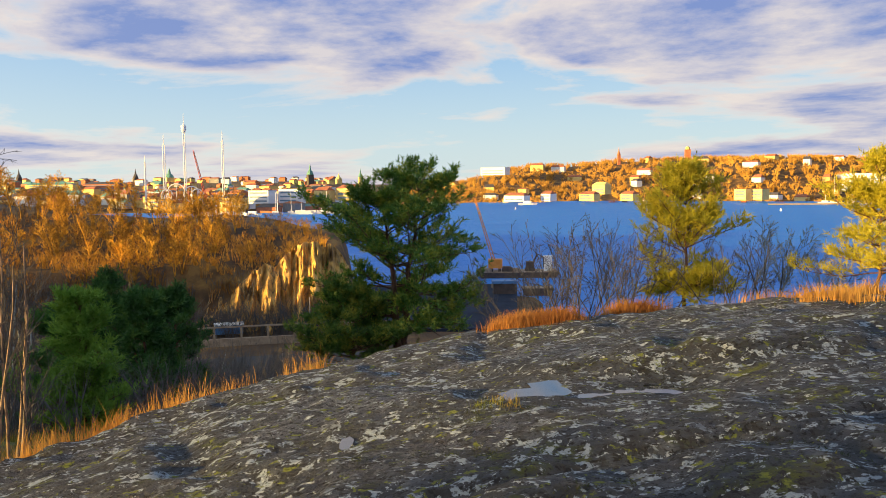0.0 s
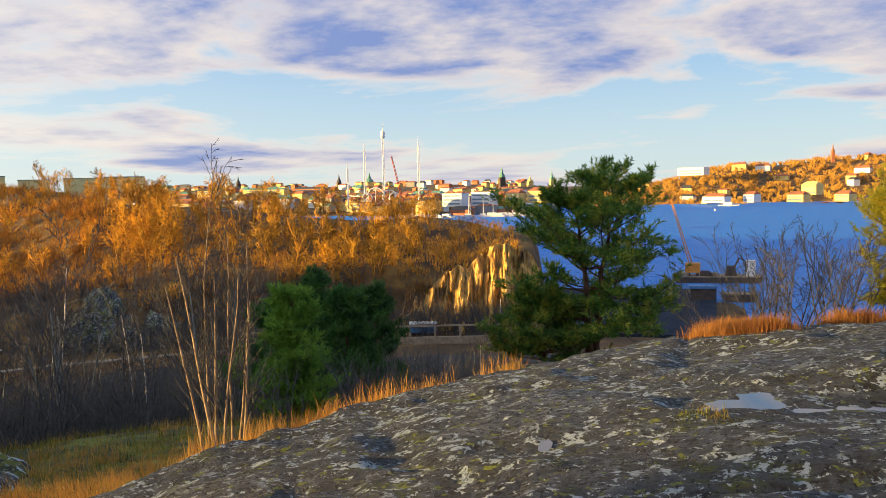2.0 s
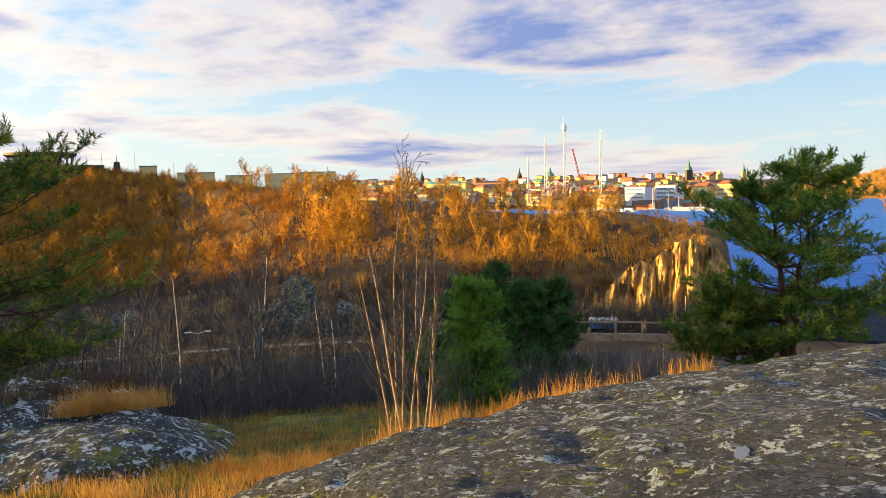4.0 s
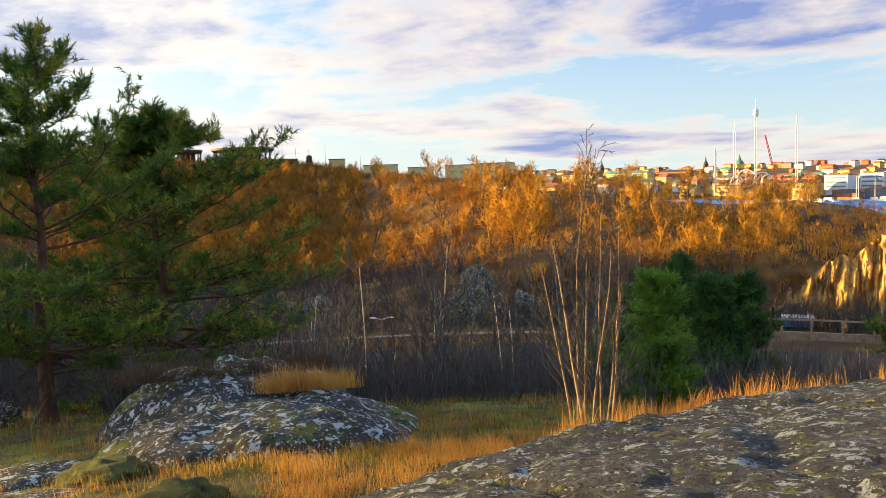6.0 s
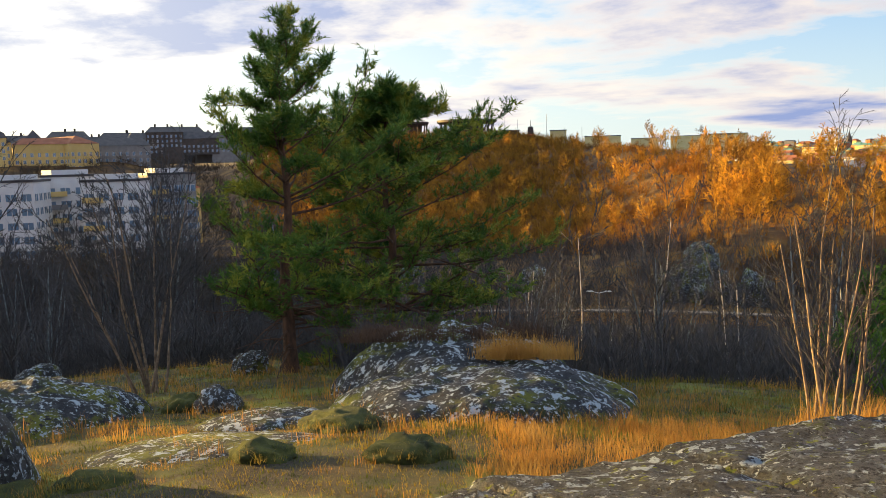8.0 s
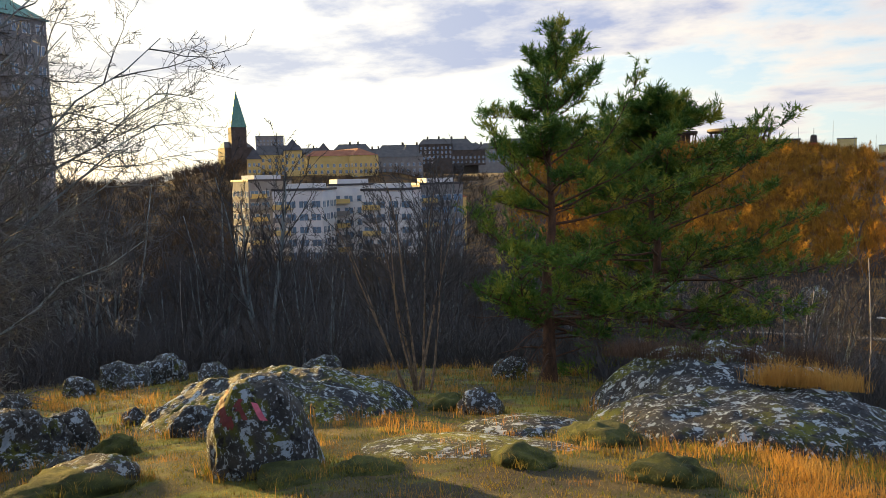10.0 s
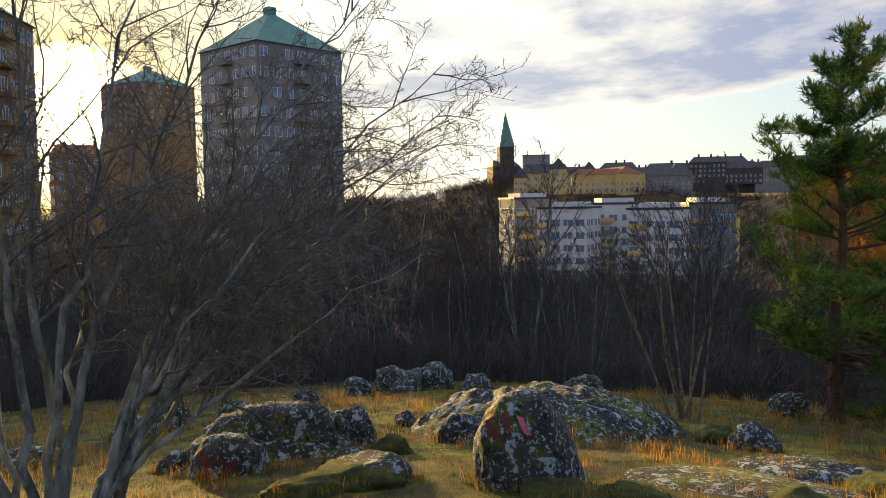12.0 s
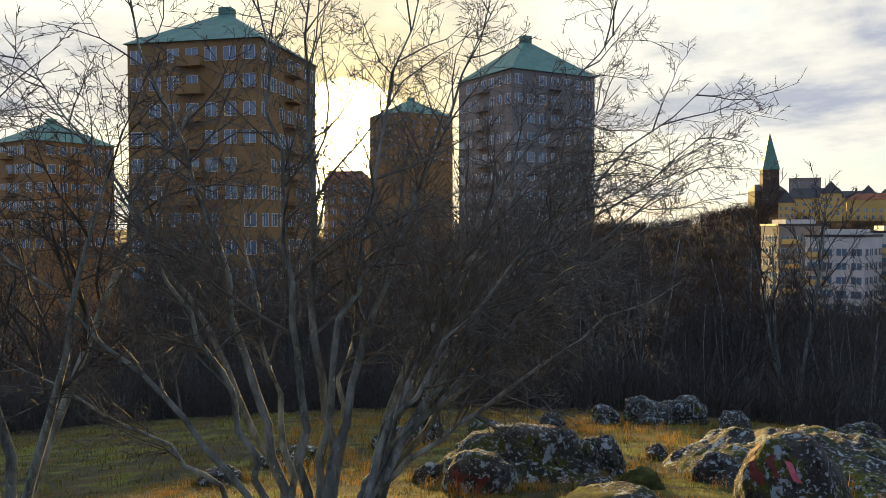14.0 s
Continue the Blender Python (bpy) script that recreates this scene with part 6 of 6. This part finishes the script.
# ---- far shore: towers, spires, woods, boats ----
def mast(az, r, base, top, label, head=True, pair=1.6):
    m = new("ride_tower")
    m.matrix_basis = Matrix.Translation(at(az, r, base)) @ Matrix.Rotation(radians(az), 4, "Z")
    h = top - base
    for sx in (-pair / 2, pair / 2):
        s = Soup()
        s.tube([Vector((sx, 0, 0)), Vector((sx, 0, h * 0.86))], [0.6, 0.5], 6, True)
        part("column", s.mesh("column", METAL_WHITE), m)
    for k in range(8):
        s = Soup()
        s.box((-pair / 2, -0.3, h * 0.1 * (k + 0.5)), (pair / 2, 0.3, h * 0.1 * (k + 0.5) + 0.7))
        part("brace", s.mesh("brace", METAL_WHITE), m)
    s = Soup()
    if head:
        s.tube([Vector((0, 0, h * 0.80)), Vector((0, 0, h * 0.83)), Vector((0, 0, h * 0.87)), Vector((0, 0, h * 0.89))], [1.6, 2.8, 2.8, 1.2], 12, True)
    s.tube([Vector((0, 0, h * 0.86)), Vector((0, 0, h))], [0.6, 0.15], 6)
    part("head", s.mesh("head", METAL_WHITE), m)
    tagged(m, label, "ride tower", "ride towers")


mast(17.4, 930, 6, EYE + 78, "tall white drop tower in the amusement park")
mast(18.7, 935, 6, EYE + 56, "white ride tower in the amusement park", False, 2.0)
mast(14.95, 925, 6, EYE + 60, "white ride tower with a thin top", False)
mast(19.9, 940, 6, EYE + 34, "short white ride tower", False, 1.0)
for i, (a, z0, R0) in enumerate(((18.0, 22, 9), (17.0, 20, 8), (16.6, 18, 7), (18.5, 18, 7))):
    s = Soup()
    s.tube([Vector((math.cos(k * 0.2618) * R0, 0.3 * k, math.sin(k * 0.2618) * R0)) for k in range(25)], [0.6] * 25, 5)
    for sx in (-0.9, 0, 0.9):
        s.tube([Vector((sx * R0, 2, -z0 + 4)), Vector((sx * R0, 2, R0 * math.sqrt(max(0, 1 - sx * sx)))) ], [0.35, 0.35], 4)
    o = tagged(new("coaster_loop", s.mesh("coaster_loop", METAL_WHITE)), "white roller coaster loop", "roller coaster", "coaster loops")
    o.matrix_basis = Matrix.Translation(at(a, 925, z0)) @ Matrix.Rotation(radians(a + 15 * i), 4, "Z")
s = Soup()
for sx in (-1, 1):
    s.tube([Vector((sx, 0, 0)), Vector((-14 + sx * 0.5, 0, 62))], [0.5, 0.4], 4)
for k in range(16):
    z, z2 = k * 62 / 16, (k + 1) * 62 / 16
    s.tube([Vector((-14 * z / 62 - 1, 0, z)), Vector((-14 * z2 / 62 + 1, 0, z2))], [0.3, 0.3], 3)
o = tagged(new("crane", s.mesh("crane", METAL_RED)), "red lattice crane boom behind the rides", "crane")
o.matrix_basis = Matrix.Translation(at(16.0, 960, 6)) @ Matrix.Rotation(radians(16), 4, "Z")


def spire(az, r, base, top, w, label, body=None, cone=None):
    c = new("church_tower")
    c.matrix_basis = Matrix.Translation(at(az, r, base)) @ Matrix.Rotation(radians(az + 20), 4, "Z")
    h = top - base
    s = Soup()
    s.box((-w / 2, -w / 2, 0), (w / 2, w / 2, h * 0.55))
    part("tower", s.mesh("tower", body or STONE_DARK), c)
    s = Soup()
    s.tube([Vector((0, 0, h * 0.55)), Vector((0, 0, h * 0.68)), Vector((0, 0, h * 0.72)), Vector((0, 0, h))], [w * 0.62, w * 0.42, w * 0.25, 0.15], 8)
    part("spire", s.mesh("spire", cone or COPPER), c)
    tagged(c, label, "church tower", "far towers")


spire(9.15, 1900, 20, EYE + 50, 13, "far church tower with a green spire")
spire(5.7, 1950, 20, EYE + 38, 9, "far slim church tower with a green spire", PLASTER_YELLOW)
spire(18.4, 2300, 20, EYE + 50, 20, "far pale church with a green dome", PLASTER_YELLOW)
spire(7.2, 2200, 25, EYE + 30, 14, "far pale square stone tower", PLASTER_YELLOW, PLASTER_YELLOW)
spire(20.5, 2200, 25, EYE + 46, 10, "far dark slim church spire", STONE_DARK, SLATE)
spire(27.3, 2200, 25, EYE + 46, 10, "far dark slim church spire", STONE_DARK, SLATE)
spire(-12.15, 1480, 58, EYE + 61, 5, "red brick spire among the trees on the far hill", PLASTER_RED, PLASTER_RED)
t = block("brick_tower", -16.65, 1540, 54, 9.5, 9.5, EYE + 56 - 54, PLASTER_RED, TILE_RED, "flat", 1, 10, "square brick lookout tower above the far woods", "tower")
s = Soup()
s.tube([Vector((0, 0, 30)), Vector((0, 0, 34)), Vector((0, 0, 36))], [4, 4, 2], 8, True)
part("lantern", s.mesh("lantern", PLASTER_YELLOW), t)
for az, r, w, h, wall, roof, kind, up_ in ((-27.4, 1180, 62, 22, PLASTER_WHITE, PLASTER_WHITE, "flat", 10), (-20.2, 1112, 18, 14, PLASTER_YELLOW, TILE_RED, "flat", 0), (-21.2, 1112, 18, 14, PLASTER_YELLOW, TILE_RED, "flat", 0), (-11.0, 1150, 22, 13, PLASTER_YELLOW, PLASTER_YELLOW, "ridge", 8), (-10.2, 1110, 24, 9, PLASTER_YELLOW, TILE_RED, "ridge", 0), (-12.9, 1110, 20, 9, PLASTER_YELLOW, TILE_RED, "ridge", 0), (-5.2, 1108, 34, 8, PLASTER_WHITE, TILE_RED, "ridge", 0), (-7.4, 1112, 16, 10, PLASTER_WHITE, TILE_RED, "ridge", 0), (-3.7, 1350, 50, 12, PLASTER_WHITE, PLASTER_WHITE, "flat", 38), (12.4, 880, 26, 14, PLASTER_WHITE, SLATE, "flat", 6), (10.4, 890, 26, 15, PLASTER_WHITE, SLATE, "flat", 6), (8.2, 900, 18, 13, PLASTER_YELLOW, TILE_RED, "ridge", 6), (6.2, 890, 38, 13, PLASTER_YELLOW, TILE_RED, "ridge", 8), (14.2, 860, 22, 11, PLASTER_YELLOW, SLATE, "ridge", 2), (19.0, 900, 20, 10, PLASTER_YELLOW, TILE_RED, "flat", 2), (25.5, 1500, 90, 18, PLASTER_YELLOW, COPPER, "ridge", 12), (22.5, 1500, 70, 18, PLASTER_RED, SLATE, "ridge", 12), (28.8, 1500, 70, 18, PLASTER_YELLOW, SLATE, "ridge", 12)):
    b = block("waterfront_house", az, r, 3.0 + up_, w, 14, h, wall, roof, kind, 4, -38, "large sunlit house near the far waterfront", "building", "waterfront houses")
    for k in range(max(1, int(h / 4.5))):
        s = Soup()
        s.box((-w * 0.42, -7.12, 2.2 + 4.2 * k), (w * 0.42, -7.0, 3.7 + 4.2 * k))
        part("window_band", s.mesh("window_band", GLASS), b)


spots = []
while len(spots) < 3400:
    a, r = rng.uniform(-42, 4), 1125 + 480 * rng.random()
    spots.append(on_ground(a, r, 1.0))
brush("far_woods", 21, spots, 6, 12, 10, 0.5, FAR_WOOD, "bare woods on the far hill, coloured as sunlit", 0.7)
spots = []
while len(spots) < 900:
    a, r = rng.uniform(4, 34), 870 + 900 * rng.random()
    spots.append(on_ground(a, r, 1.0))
brush("city_trees", 2, spots, 5, 10, 14, 0.4, FAR_WOOD, "bare trees coloured as sunlit between the city houses", 0.7)
spots = []
while len(spots) < 1900:
    a, r = rng.uniform(58, 150), 85 + 480 * rng.random()
    if 68 < a < 86 and 170 < r < 240:
        continue
    spots.append(on_ground(a, r, 1.5))
spots += [on_ground(rng.uniform(62, 92), rng.uniform(110, 170), 0.5) for i in range(420)]
spots += [on_ground(rng.uniform(84, 98), rng.uniform(230, 540), 1.5) for i in range(500)]
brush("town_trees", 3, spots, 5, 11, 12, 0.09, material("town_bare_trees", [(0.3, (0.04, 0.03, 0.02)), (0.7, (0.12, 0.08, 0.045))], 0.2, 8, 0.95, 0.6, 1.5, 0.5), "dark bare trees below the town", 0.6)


def boat(az, r, l, label, masted=0.0):
    b = new("boat")
    b.matrix_basis = Matrix.Translation(at(az, r, 0)) @ Matrix.Rotation(radians(az + rng.uniform(-40, 40)), 4, "Z")
    s = Soup()
    w = l * 0.14
    s.add([Vector(v) for v in ((-l / 2, -w, 1.4), (l * 0.3, -w, 1.5), (l / 2, 0, 1.9), (l * 0.3, w, 1.5), (-l / 2, w, 1.4), (-l / 2, -w * 0.6, -0.3), (l * 0.3, -w * 0.6, -0.3), (l * 0.42, 0, -0.3), (l * 0.3, w * 0.6, -0.3), (-l / 2, w * 0.6, -0.3))], [(0, 1, 2, 3, 4), (5, 6, 1, 0), (6, 7, 2, 1), (7, 8, 3, 2), (8, 9, 4, 3), (9, 5, 0, 4)])
    part("hull", s.mesh("hull", METAL_WHITE), b)
    s = Soup()
    s.box((-l * 0.25, -w * 0.6, 1.5), (l * 0.15, w * 0.6, 1.5 + l * 0.12))
    part("cabin", s.mesh("cabin", METAL_WHITE), b)
    if masted:
        s = Soup()
        s.tube([Vector((0, 0, 1.5)), Vector((0, 0, masted))], [0.35, 0.2], 5)
        part("mast", s.mesh("mast", METAL_WHITE), b)
    tagged(b, label, "boat", "boats")


for i in range(26):
    boat(rng.uniform(5, 16), 795 + rng.uniform(0, 18), rng.uniform(8, 22), "white boat moored along the far quay", rng.choice([0, 0, 14, 22]))
for a, m in ((-25.6, 32), (-26.6, 26), (-25.1, 16), (-27.5, 24)):
    boat(a, 1065, 16, "white sailing boat with a bare mast", m)
boat(-6.0, 1060, 26, "white ferry near the far shore")
s = Soup()
s.box((-48, -2, 0.2), (48, 2, 1.6))
o = tagged(new("jetty", s.mesh("jetty", CONCRETE)), "long pale floating jetty", "jetty")
o.matrix_basis = Matrix.Translation(at(-24.4, 1010, 0)) @ Matrix.Rotation(radians(-24.4 + 14), 4, "Z")
for a, r in ((-5.1, 870), (-15.0, 940), (-22.5, 800), (-18.4, 1000)):
    s = Soup()
    s.tube([Vector((0, 0, -0.3)), Vector((0, 0, 0.8)), Vector((0, 0, 2.6))], [1.0, 1.0, 0.3], 8, True)
    o = tagged(new("buoy", s.mesh("buoy", METAL_WHITE)), "small white buoy on the water", "buoy", "buoys")
    o.location = at(a, r, 0)
